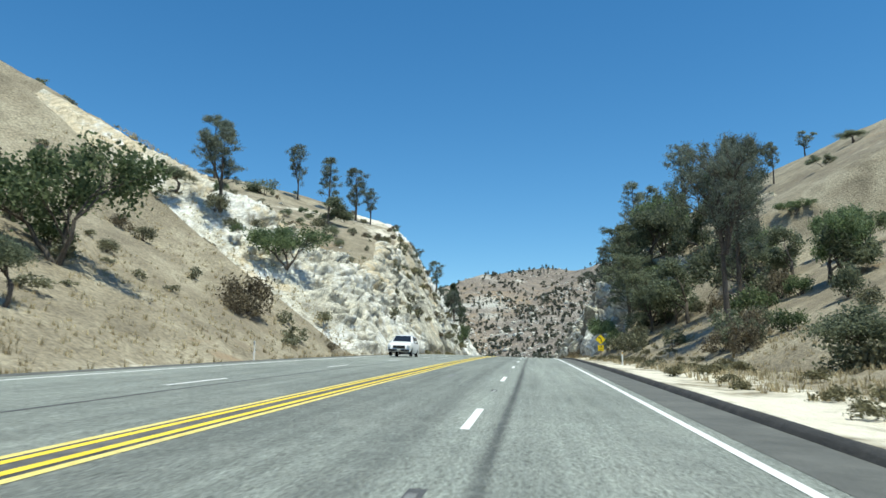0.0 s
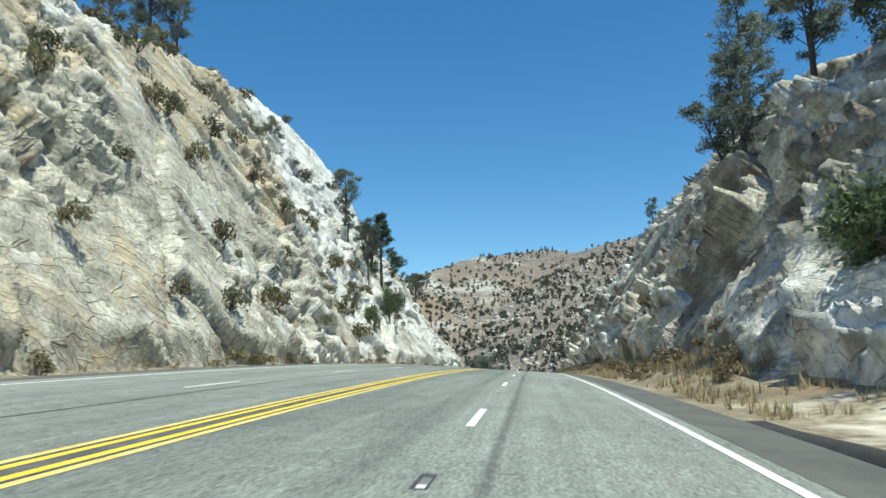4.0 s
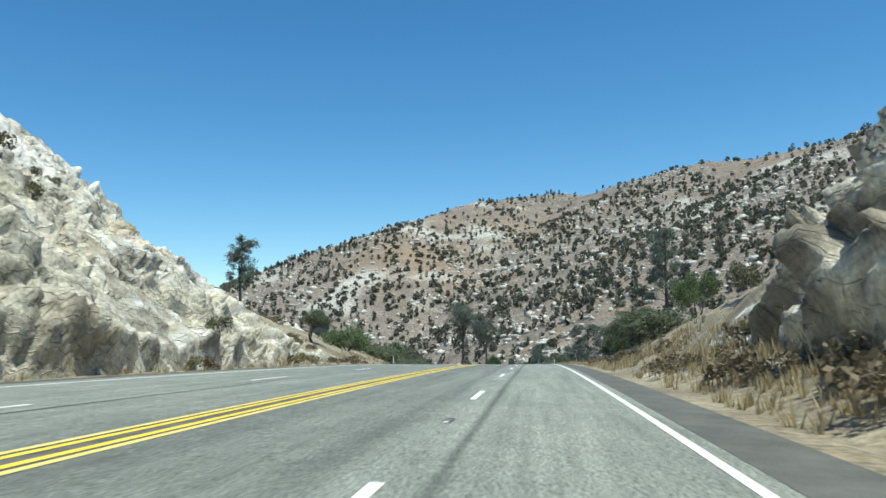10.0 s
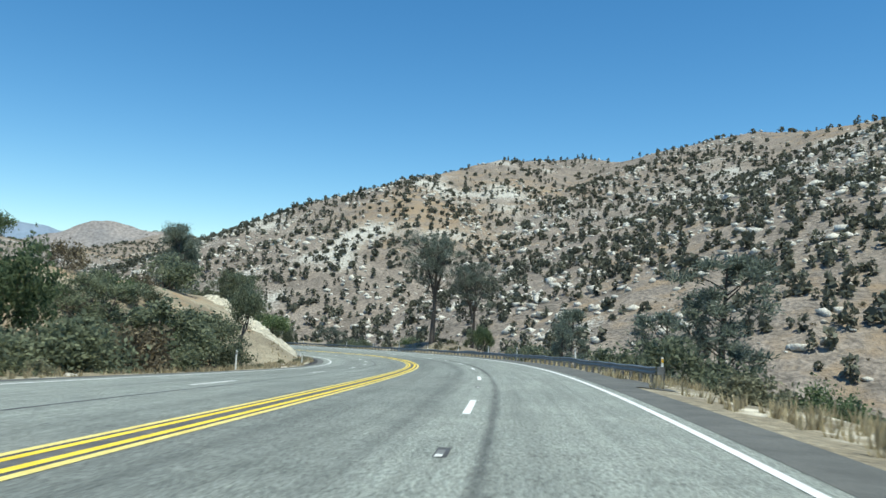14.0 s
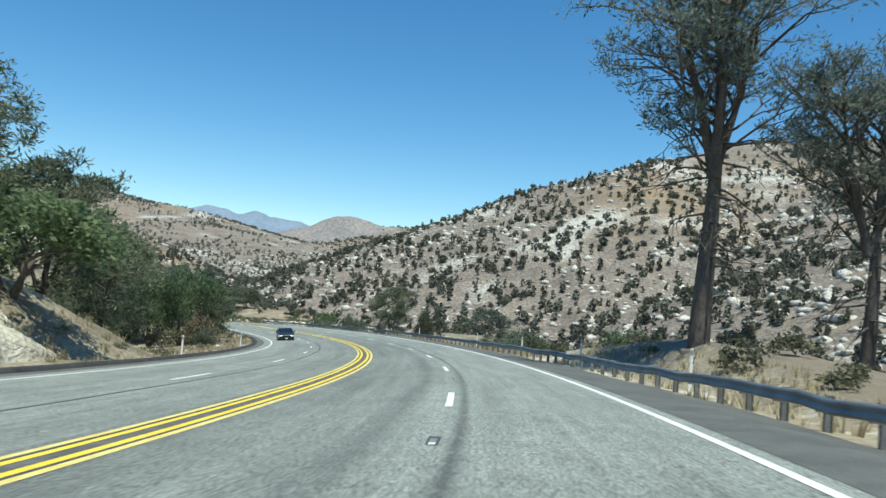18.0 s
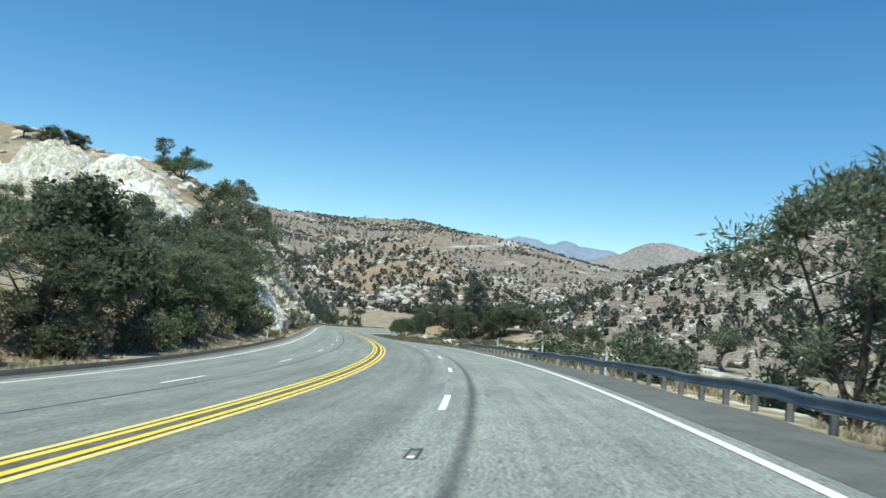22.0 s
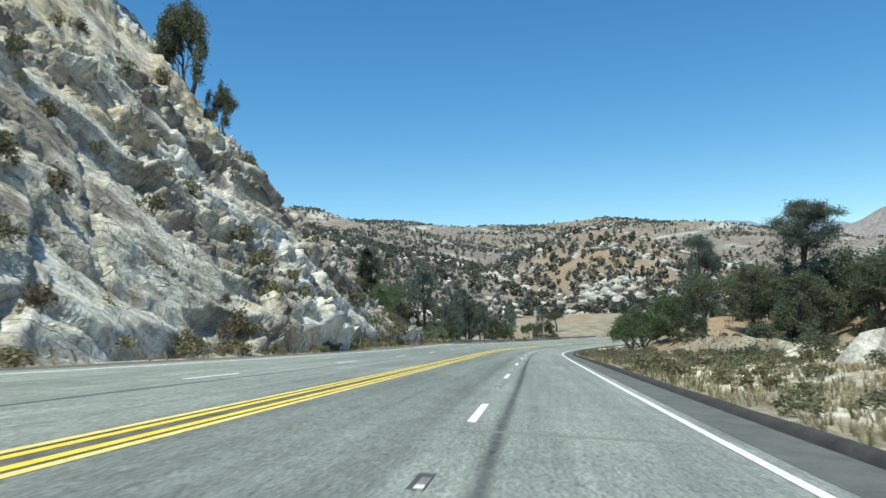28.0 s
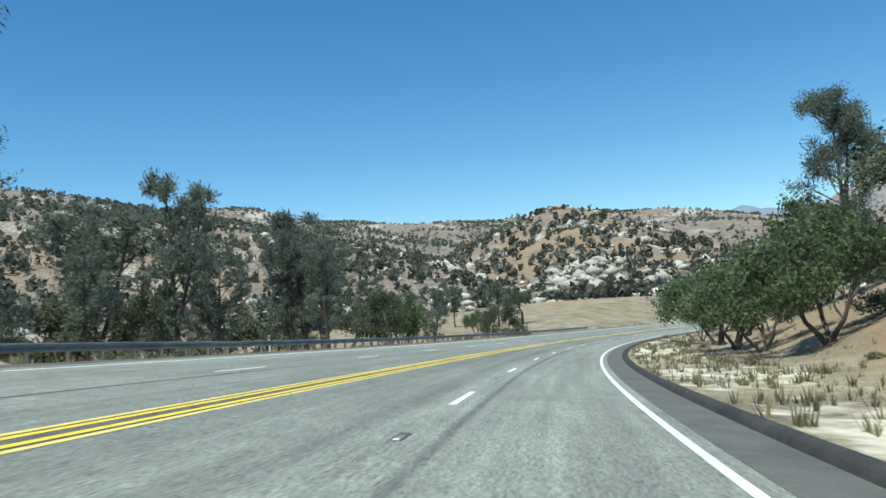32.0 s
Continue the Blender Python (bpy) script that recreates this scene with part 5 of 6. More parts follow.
brush(60, 735, 850, 6.6, 17, 0.4, 1.0, "low olive shrubs along the kerb", material=M_WEED)
brush(50, 735, 850, 6.6, 17, 0.4, 0.9, "low grey shrubs along the kerb", material=M_SAGE)
brush(100, 650, 860, 7.0, 34, 0.4, 1.0, "low grey-green shrubs in sandy soil", material=M_SAGE)
brush(80, 650, 860, 7.0, 34, 0.4, 1.0, "low olive shrubs in sandy soil", material=M_WEED)
brush(90, 655, 745, 8, 34, 0.4, 0.9, "low olive shrubs in white sand", material=M_OAKPINE)
brush(26, 840, 1000, 6.5, 18, 0.4, 0.9, "low grey-green and brown shrubs in sandy soil")
brush(70, 130, 330, 6.4, 10.0, 0.4, 1.1, "low grey-green and brown shrubs in sandy soil")
brush(22, 320, 420, 7.0, 13, 0.4, 1.0, "low grey-green and brown shrubs in sandy soil")
brush(26, 40, 330, -16.5, -14.2, 0.35, 0.8, "low grey-green and brown shrubs in sandy soil")
brush(26, 640, 860, -16.5, -14.0, 0.35, 0.8, "low grey-green and brown shrubs in sandy soil")
brush(70, 684, 838, -15.6, -13.9, 0.45, 1.0, "low olive weeds at the foot of the rock cut", material=M_WEED)
brush(40, 100, 320, -15.6, -14.0, 0.35, 0.8, "low olive weeds at the foot of the rock cut", material=M_WEED)
brush(22, 330, 640, -18, -14.2, 0.35, 0.8, "low grey-green and brown shrubs in sandy soil")
brush(110, 10, 140, -62, -17, 0.4, 1.2, "low grey shrubs on a dry grassy slope", material=M_SAGE)
brush(26, 20, 150, -75, -20, 1.0, 2.2, "dark bushes on a dry grassy slope", "bush", M_OAKPINE)
brush(70, -10, 110, 8, 15, 0.35, 0.8, "olive weeds on sandy ground", material=M_WEED)
brush(14, -20, 110, 9, 17, 0.4, 0.8, "low grey-green and brown shrubs in sandy soil")

brush(26, 400, 468, 10, 30, 1.8, 4.0, "dark green brush on the slope below the guardrail", "bush")
brush(40, 530, 640, 10, 30, 1.8, 4.0, "dark green brush on the slope below the guardrail", "bush")
brush(40, 640, 1100, 36, 112, 1.2, 2.6, "scattered dark bushes on dry flat ground", "bush")
brush(26, 770, 900, 16, 45, 1.2, 2.6, "dark bushes at the foot of a dry hill", "bush")
brush(46, 346, 400, -24, -16.2, 1.3, 2.7, "grey-green brush beside the road", "bush", M_OAKPINE)
brush(18, 484, 522, 9, 17, 0.5, 1.3, "low grey shrubs round a tall pine", material=M_SAGE)
brush(34, 846, 892, -36, -17, 1.2, 2.6, "dark brush on the bank beside the road", "bush")
# ---- tufts of grass along the verges ----
def grass(s0, s1, d0, d1, count, height, material, label, seed):
    rng = np.random.default_rng(seed)
    s, d = rng.uniform(s0, s1, count), rng.uniform(d0, d1, count)
    clump = fbm(s, d, 4, 2, seed) > -0.25
    s, d = s[clump], d[clump]
    x, y, z = land(s, d)
    n, blades = len(s), 9
    a, h = rng.uniform(0, 6.28, (n, blades)), height * rng.uniform(0.5, 1.2, (n, blades)) * rng.uniform(0.6, 1.2, (n, 1))
    r = rng.uniform(0, 0.16, (n, blades))
    bx, by, bz = x[:, None] + r * np.cos(a), y[:, None] + r * np.sin(a), np.repeat(z[:, None] - 0.03, blades, 1)
    lean, wd = rng.uniform(0.1, 0.6, (n, blades)) * h, 0.012 + 0.05 * h
    v = np.stack([np.stack([bx - wd * np.sin(a), by + wd * np.cos(a), bz], -1), np.stack([bx + wd * np.sin(a), by - wd * np.cos(a), bz], -1),
                  np.stack([bx + lean * np.cos(a), by + lean * np.sin(a), bz + h], -1)], 2).reshape(-1, 3)
    tagged(new("dry_grass", scatter_mesh("dry_grass", v, np.arange(len(v)).reshape(-1, 3), material)), label, "grass", kind="stuff")


grass(-20, 640, -18.5, -13.3, 5200, 0.34, M_GRASS, "dry yellow grass tufts along the verge", 301)
grass(640, 1060, -18, -13.3, 3400, 0.34, M_GRASS, "dry yellow grass tufts along the verge", 302)
grass(-10, 118, 8.5, 22, 2600, 0.4, M_GRASS, "dry grass tufts on sandy ground", 303)
grass(118, 400, 5.9, 10.5, 4200, 0.42, M_GRASS, "tall dry grass below the rock cut", 304)
grass(395, 655, 7.2, 12, 2600, 0.4, M_GRASS, "dry grass behind the guardrail", 305)
grass(655, 870, 8, 36, 6500, 0.34, M_WEED, "dry yellow-green weeds on a sandy flat", 309)
grass(130, 330, 7.4, 10, 2400, 0.42, M_GRASS, "tall pale dry grass below the rock cut", 310)
grass(735, 800, 5.9, 16, 2600, 0.30, M_GRASS, "dry yellow grass along the kerb", 311)
grass(655, 1060, 5.9, 12, 3600, 0.38, M_WEED, "yellow-green weeds along the kerb", 306)
grass(20, 110, -45, -16, 5000, 0.28, M_GRASS, "dry grass on the hillside", 307)
grass(830, 1000, 10, 45, 2600, 0.3, M_GRASS, "dry grass on reddish earth", 308)


# ---- boulders ----
def boulder_mesh(seed, detail):
    bm = bmesh.new()
    bmesh.ops.create_icosphere(bm, subdivisions=detail, radius=1.0)
    rng = np.random.default_rng(seed)
    cuts = rng.normal(size=(14, 3))
    cuts /= np.linalg.norm(cuts, axis=1, keepdims=True)
    depth = rng.uniform(0.38, 0.78, 14)
    for v in bm.verts:
        p = np.array(v.co)
        for c, q in zip(cuts, depth):
            over = p @ c - q
            if over > 0:
                p = p - c * over
        v.co = p * (1 + 0.05 * noise.noise(Vector(p * 2.5)))
    me = bpy.data.meshes.new("boulder")
    bm.to_mesh(me)
    bm.free()
    me.materials.append(M_BOULDER)
    return me


ROCKS = [boulder_mesh(60 + k, 3) for k in range(5)]


def boulder(s, d, w, h, label="pale weathered granite boulder on dry ground", yaw=None):
    x, y, z = land(np.array(float(s)), np.array(float(d)))
    ob = tagged(new("boulder", ROCKS[int(wild.integers(0, 5))]), label, "boulder", "boulders by the road")
    ob.matrix_basis = pose(x, y, z - h * 0.04, wild.uniform(-12, 12), wild.uniform(-12, 12), wild.uniform(0, 360) if yaw is None else yaw) @ Matrix.Diagonal((w / 2, w * 0.4, h / 2, 1))


def outcrop(s, d, long, wide, high, seed, label):
    """A bare granite outcrop: a low dome of ledges and blocks that rises out of the ground."""
    u, v = np.meshgrid(np.linspace(-1, 1, 90), np.linspace(-1, 1, 70), indexing="ij")
    U, V = u * long / 2, v * wide / 2
    r = np.sqrt(u * u + v * v) * (1 + 0.16 * fbm(U, V, long * 0.3, 3, seed))
    dome = np.clip(1 - r ** 3.2, -0.3, None)
    c1, t1, e1 = blocks(U + 0.3 * V, V + 1.4 * fbm(U, V, 6, 2, seed + 4), 6.5, 3.4, seed)
    c2, t2, e2 = blocks(U + c1, V - 0.4 * U, 2.4, 1.3, seed + 7)
    z = high * dome * (0.86 + 0.2 * c1) + (0.3 + smooth_step(dome, 0, 0.3)) * (t1 * 2.2 + (c2 - 0.5) * 0.7 + t2 * 1.0 - 0.9 * (e1 < 0.3) - 0.3 * (e2 < 0.15)) * min(high / 7, 1.0)
    x, y, g = land(s + U, d + V)
    base = float(land(np.array(float(s)), np.array(float(d)))[2])
    z = 0.15 * base + 0.85 * g + z - 0.35
    soil = np.stack([0.46 + 0.22 * fbm(U, V, 5, 3, seed + 1) + 0.1 * (c2 - 0.5), 0.30 + 0.2 * fbm(U, V, 4, 3, seed + 2), 0.18 + 0.25 * fbm(U, V, 4, 3, seed + 3)], -1)
    tagged(new("rock_outcrop", grid_mesh("rock_outcrop", np.stack([x, y, z], -1), M_ROCK, False, soil, None, np.stack([U, V, z], -1))), label, "rock outcrop", kind="structure")


outcrop(397, -43, 26, 18, 15.0, 401, "large white granite outcrop with dark hollows behind brush")
outcrop(385, -50, 22, 18, 12.0, 402, "large white granite outcrop with dark hollows behind brush")
for row in [(708, -45, 18, 14, 4.0, 403), (722, -52, 20, 16, 5.0, 404), (738, -60, 22, 16, 5.0, 405), (750, -74, 22, 18, 5.0, 406), (694, -38, 14, 10, 3.0, 407), (732, -80, 20, 16, 4.5, 408), (716, -70, 18, 14, 4.0, 409), (672, -19.5, 16, 9, 3.2, 410)]:
    outcrop(*row, "pale granite outcrop of ledges on a dry hillside")
for row in [(769, 16.5, 4.8, 4.8), (757, 14, 2.0, 0.9), (775, 22, 2.6, 1.4), (744, 11, 1.4, 0.5), (800, 14, 2.4, 0.8), (812, 17, 2.0, 0.7), (846, 13, 2.0, 0.8),
            (672, -17.5, 5, 2.0), (660, -17, 4, 1.6), (470, -17, 1.6, 1.3), (473, -18.5, 1.4, 1.0), (250, 10.8, 5.5, 5.5), (203, 12, 3.5, 4.5), (222, 11, 3, 3.2), (270, 10.5, 3.5, 3)]:
    boulder(*row)
for _ in range(190):
    s, d, w = wild.uniform(668, 792), wild.uniform(-98, -34), wild.uniform(2.2, 5.0) * wild.uniform(0.8, 2.0)
    boulder(s, d, w, w * wild.uniform(0.45, 0.8), "pale granite boulder on a rocky hilltop")
for _ in range(34):
    s, d, w = wild.uniform(652, 694), wild.uniform(-42, -17.5), wild.uniform(1.2, 4.2)
    boulder(s, d, w, w * wild.uniform(0.4, 0.7), "pale granite slab half buried in a dry bank")
for _ in range(60):
    s, d, w = wild.uniform(10, 230), wild.uniform(-70, -22), wild.uniform(0.8, 3.0)
    boulder(s, d, w, w * wild.uniform(0.3, 0.6), "pale rock outcrop on a grassy slope")
for _ in range(24):
    s, d, w = wild.uniform(90, 840), wild.uniform(-16.5, -14.6), wild.uniform(0.3, 1.1)
    boulder(s, d, w, w * wild.uniform(0.5, 0.8), "fallen granite block at the foot of a slope")


# ---- far brush, trees and boulders of the hills ----
def on_hills(count, x0, x1, y0, y1, seed, clump, level):
    """Places on the hills, clear of the road, in clumps."""
    rng = np.random.default_rng(seed)
    x, y = rng.uniform(x0, x1, count), rng.uniform(y0, y1, count)
    s, d = nearest_road(x, y)
    keep = (fbm(x, y, clump, 3, seed) + rng.uniform(-0.35, 0.35, count) > level) & ((d > 118) | (d < -126) | (s > 1145))
    x, y = x[keep], y[keep]
    return x, y, hills(x, y), rng


def far_bushes(name, label, count, box, seed, w0, w1, tall, per, material, clump=90, level=-0.1, leaf=0.34):
    x, y, z, rng = on_hills(count, *box, seed, clump, level)
    n = len(x)
    w = rng.uniform(w0, w1, n) * rng.uniform(0.7, 1.4, n)
    off = rng.normal(size=(n, per, 3))
    off *= (0.5 * rng.uniform(0.25, 1, (n, per, 1)) ** 0.5) / np.linalg.norm(off, axis=2, keepdims=True)
    off[..., 2] = off[..., 2] * tall + 0.42 * tall
    c = np.stack([x, y, z], -1)[:, None] + off * w[:, None, None]
    v, f = leaves(c.reshape(-1, 3), np.repeat(w * leaf, per), rng, slim=0.75)
    tagged(new(name, scatter_mesh(name, v, f, material)), label, "brush", kind="stuff")


def far_boulders(count, box, seed, w0, w1, clump=70, level=0.15):
    x, y, z, rng = on_hills(count, *box, seed, clump, level)
    ico = bmesh.new()
    bmesh.ops.create_icosphere(ico, subdivisions=1, radius=1.0)
    base = np.array([tuple(v.co) for v in ico.verts])
    tri = np.array([[v.index for v in f.verts] for f in ico.faces])
    ico.free()
    n = len(x)
    size = rng.uniform(w0, w1, n) * rng.uniform(0.5, 1.6, n)
    jit = 1 + 0.30 * rng.normal(size=(n, len(base), 1))
    p = base[None] * jit * (size[:, None, None] * np.stack([rng.uniform(0.7, 1.3, n), rng.uniform(0.7, 1.3, n), rng.uniform(0.4, 0.8, n)], -1)[:, None])
    p = p + np.stack([x, y, z + 0.15 * size], -1)[:, None]
    f = tri[None] + (np.arange(n) * len(base))[:, None, None]
    tagged(new("far_boulders", scatter_mesh("far_boulders", p.reshape(-1, 3), f.reshape(-1, 3), M_BOULDER)), "pale granite boulders strewn over brown hills", "boulders", kind="stuff")


BIG = (-520, 1050, 620, 1900)
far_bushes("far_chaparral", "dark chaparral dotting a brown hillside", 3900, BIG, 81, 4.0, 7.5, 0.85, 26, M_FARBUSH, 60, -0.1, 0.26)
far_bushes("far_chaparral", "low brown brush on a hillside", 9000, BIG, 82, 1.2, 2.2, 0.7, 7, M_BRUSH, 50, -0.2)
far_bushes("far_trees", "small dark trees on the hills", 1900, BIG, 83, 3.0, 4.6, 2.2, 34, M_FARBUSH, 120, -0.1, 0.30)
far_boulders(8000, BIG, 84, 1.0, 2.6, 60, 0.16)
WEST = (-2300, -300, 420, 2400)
far_bushes("far_chaparral", "dark chaparral over far rocky hills", 24000, WEST, 91, 3.5, 7.0, 0.85, 10, M_FARHAZED, 160, -0.2, 0.32)
far_bushes("far_trees", "dark oaks and pines on far hills", 4200, WEST, 92, 3.4, 5.5, 1.7, 22, M_FARHAZED, 150, -0.05, 0.30)
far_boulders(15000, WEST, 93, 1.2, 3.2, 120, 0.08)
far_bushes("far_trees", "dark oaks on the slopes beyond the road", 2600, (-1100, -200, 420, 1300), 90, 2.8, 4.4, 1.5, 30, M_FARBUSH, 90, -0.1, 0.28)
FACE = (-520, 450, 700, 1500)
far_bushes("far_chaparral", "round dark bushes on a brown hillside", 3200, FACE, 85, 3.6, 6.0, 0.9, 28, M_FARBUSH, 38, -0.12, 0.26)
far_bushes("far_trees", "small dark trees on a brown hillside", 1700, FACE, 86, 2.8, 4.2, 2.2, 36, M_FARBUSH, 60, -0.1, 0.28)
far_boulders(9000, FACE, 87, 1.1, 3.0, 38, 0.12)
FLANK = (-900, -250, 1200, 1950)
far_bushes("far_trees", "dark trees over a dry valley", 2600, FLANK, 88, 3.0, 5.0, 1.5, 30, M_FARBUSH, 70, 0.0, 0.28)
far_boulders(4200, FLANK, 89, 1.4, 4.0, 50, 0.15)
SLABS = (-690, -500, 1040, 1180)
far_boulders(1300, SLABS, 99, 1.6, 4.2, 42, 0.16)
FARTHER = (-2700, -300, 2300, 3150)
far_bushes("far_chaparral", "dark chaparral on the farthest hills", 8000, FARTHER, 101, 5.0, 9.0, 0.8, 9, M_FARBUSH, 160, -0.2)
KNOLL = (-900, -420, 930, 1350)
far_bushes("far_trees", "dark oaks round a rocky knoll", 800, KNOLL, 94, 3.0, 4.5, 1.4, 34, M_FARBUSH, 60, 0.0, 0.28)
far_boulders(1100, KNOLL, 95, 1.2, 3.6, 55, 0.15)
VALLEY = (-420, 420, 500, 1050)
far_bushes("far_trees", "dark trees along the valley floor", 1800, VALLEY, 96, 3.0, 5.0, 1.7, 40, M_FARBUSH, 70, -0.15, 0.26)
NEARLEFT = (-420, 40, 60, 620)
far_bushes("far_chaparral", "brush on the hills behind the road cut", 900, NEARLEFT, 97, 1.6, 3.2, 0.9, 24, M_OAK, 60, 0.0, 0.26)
far_boulders(500, NEARLEFT, 98, 0.8, 2.4, 40, 0.2)

# ---- guardrails ----
def beam_mesh(s0, s1, d, side):
    """A stretch of W-beam whose face looks at the road; side: +1 when the road lies towards smaller d."""
    prof = [(0.0, 0.41), (0.075, 0.44), (0.08, 0.49), (0.015, 0.535), (0.015, 0.575), (0.08, 0.62), (0.075, 0.67), (0.0, 0.70)]
    prof = prof + [(o - 0.012 if o > 0.03 else o - 0.006, u) for o, u in reversed(prof)]
    s = np.linspace(s0, s1, 4)
    v = np.zeros((4, len(prof) + 1, 3))
    for j, (o, up) in enumerate(prof + prof[:1]):
        x, y, z = road(s, np.full(4, d - side * o))
        v[:, j] = np.stack([x, y, ground_level(s, d) + up], -1)
    return grid_mesh("beam", v, M_STEEL, False)


def ground_level(s, d):
    return land(np.asarray(s, float), np.full(np.shape(s), float(d)))[2]


def guardrail(s0, s1, d, side, label):
    root = tagged(new("guardrail"), label, "guardrail")
    x, y, z = by_road(s0, d, 0)
    base = pose(x, y, z)
    root.matrix_basis = base
    post, block = Shape(), Shape()
    for a, b in (((-0.075, -0.05), (-0.065, 0.05)), ((0.065, -0.05), (0.075, 0.05)), ((-0.066, -0.004), (0.066, 0.004))):
        post.box((a[0], a[1], -0.25), (b[0], b[1], 0.70))
    block.box((-0.075, -0.05, 0.38), (0.075, 0.05, 0.69))
    post_me, block_me = post.mesh("post", M_POST), block.mesh("block", M_WOOD if side < 0 else M_POST)
    inv = base.inverted()
    k, s = 0, s0
    while s < s1:
        e = min(s + 3.81, s1)
        ob = part("beam", beam_mesh(s, e + 0.04, d, side), root)
        ob.matrix_parent_inverse = inv
        for q in (s, s + 1.905):
            if q <= s1:
                px, py, _ = road(q, d + side * 0.24)
                yaw = math.degrees(float(np.interp(q, RS, RH)))
                pz = float(ground_level(np.array([q]), d)[0])
                for nm, me, o in (("post", post_me, 0.24), ("block", block_me, 0.085)):
                    px, py, _ = road(q, d + side * o)
                    ob = part(nm, me, root, at=pose(px, py, pz, 0, 0, yaw))
                    ob.matrix_parent_inverse = inv
        s = e
    return root


guardrail(392, 655, 6.9, 1, "weathered steel guardrail on short posts beside the curve")
guardrail(853, 1010, -13.7, -1, "weathered steel guardrail on posts beside the far lane")


# ---- marker posts ----
def delineator(s, d, amber=False, lean=0.0, h=1.15):
    root = tagged(new("marker_post"), "slim white plastic roadside marker post" + (" with a yellow plate" if amber else ""), "marker post", "roadside marker posts")
    x, y, z = land(np.array(float(s)), np.array(float(d)))
    root.matrix_basis = pose(x, y, z, lean, 0, math.degrees(float(np.interp(s, RS, RH))))
    p = Shape()
    p.tube([(0, 0, -0.2), (0, 0, h * 0.5), (0, 0, h)], [0.055, 0.055, 0.055], 8)
    p.v = [(q[0], q[1] * 0.45, q[2]) for q in p.v]
    part("post", p.mesh("post", M_PLASTIC), root)
    r = Shape()
    r.box((-0.04, -0.034, h - 0.22), (0.04, -0.026, h - 0.06))
    part("reflector", r.mesh("reflector", M_AMBER if amber else M_RIM), root, "amber reflector" if amber else "grey reflector")


for row in [(442, 8.2), (456, 8.2), (472, 8.2), (489, 8.2), (505, 8.2), (520, 8.2), (536, 8.2), (562, 8.2), (579, 8.2), (605, 8.2), (622, 8.2), (640, 8.0), (418, 8.2),
            (41, -14.4), (342, -14.3), (408, -14.3), (440, -14.2), (476, -14.3), (508, -14.3), (537, -14.2), (586, -14.3), (641, -14.3), (886, -14.6), (920, -14.6), (950, -14.6)]:
    delineator(*row, lean=wild.uniform(-3, 3), h=1.5 if row[1] > 0 else 1.15)
delineator(62, 8.2, True)
delineator(394, 7.6, True)


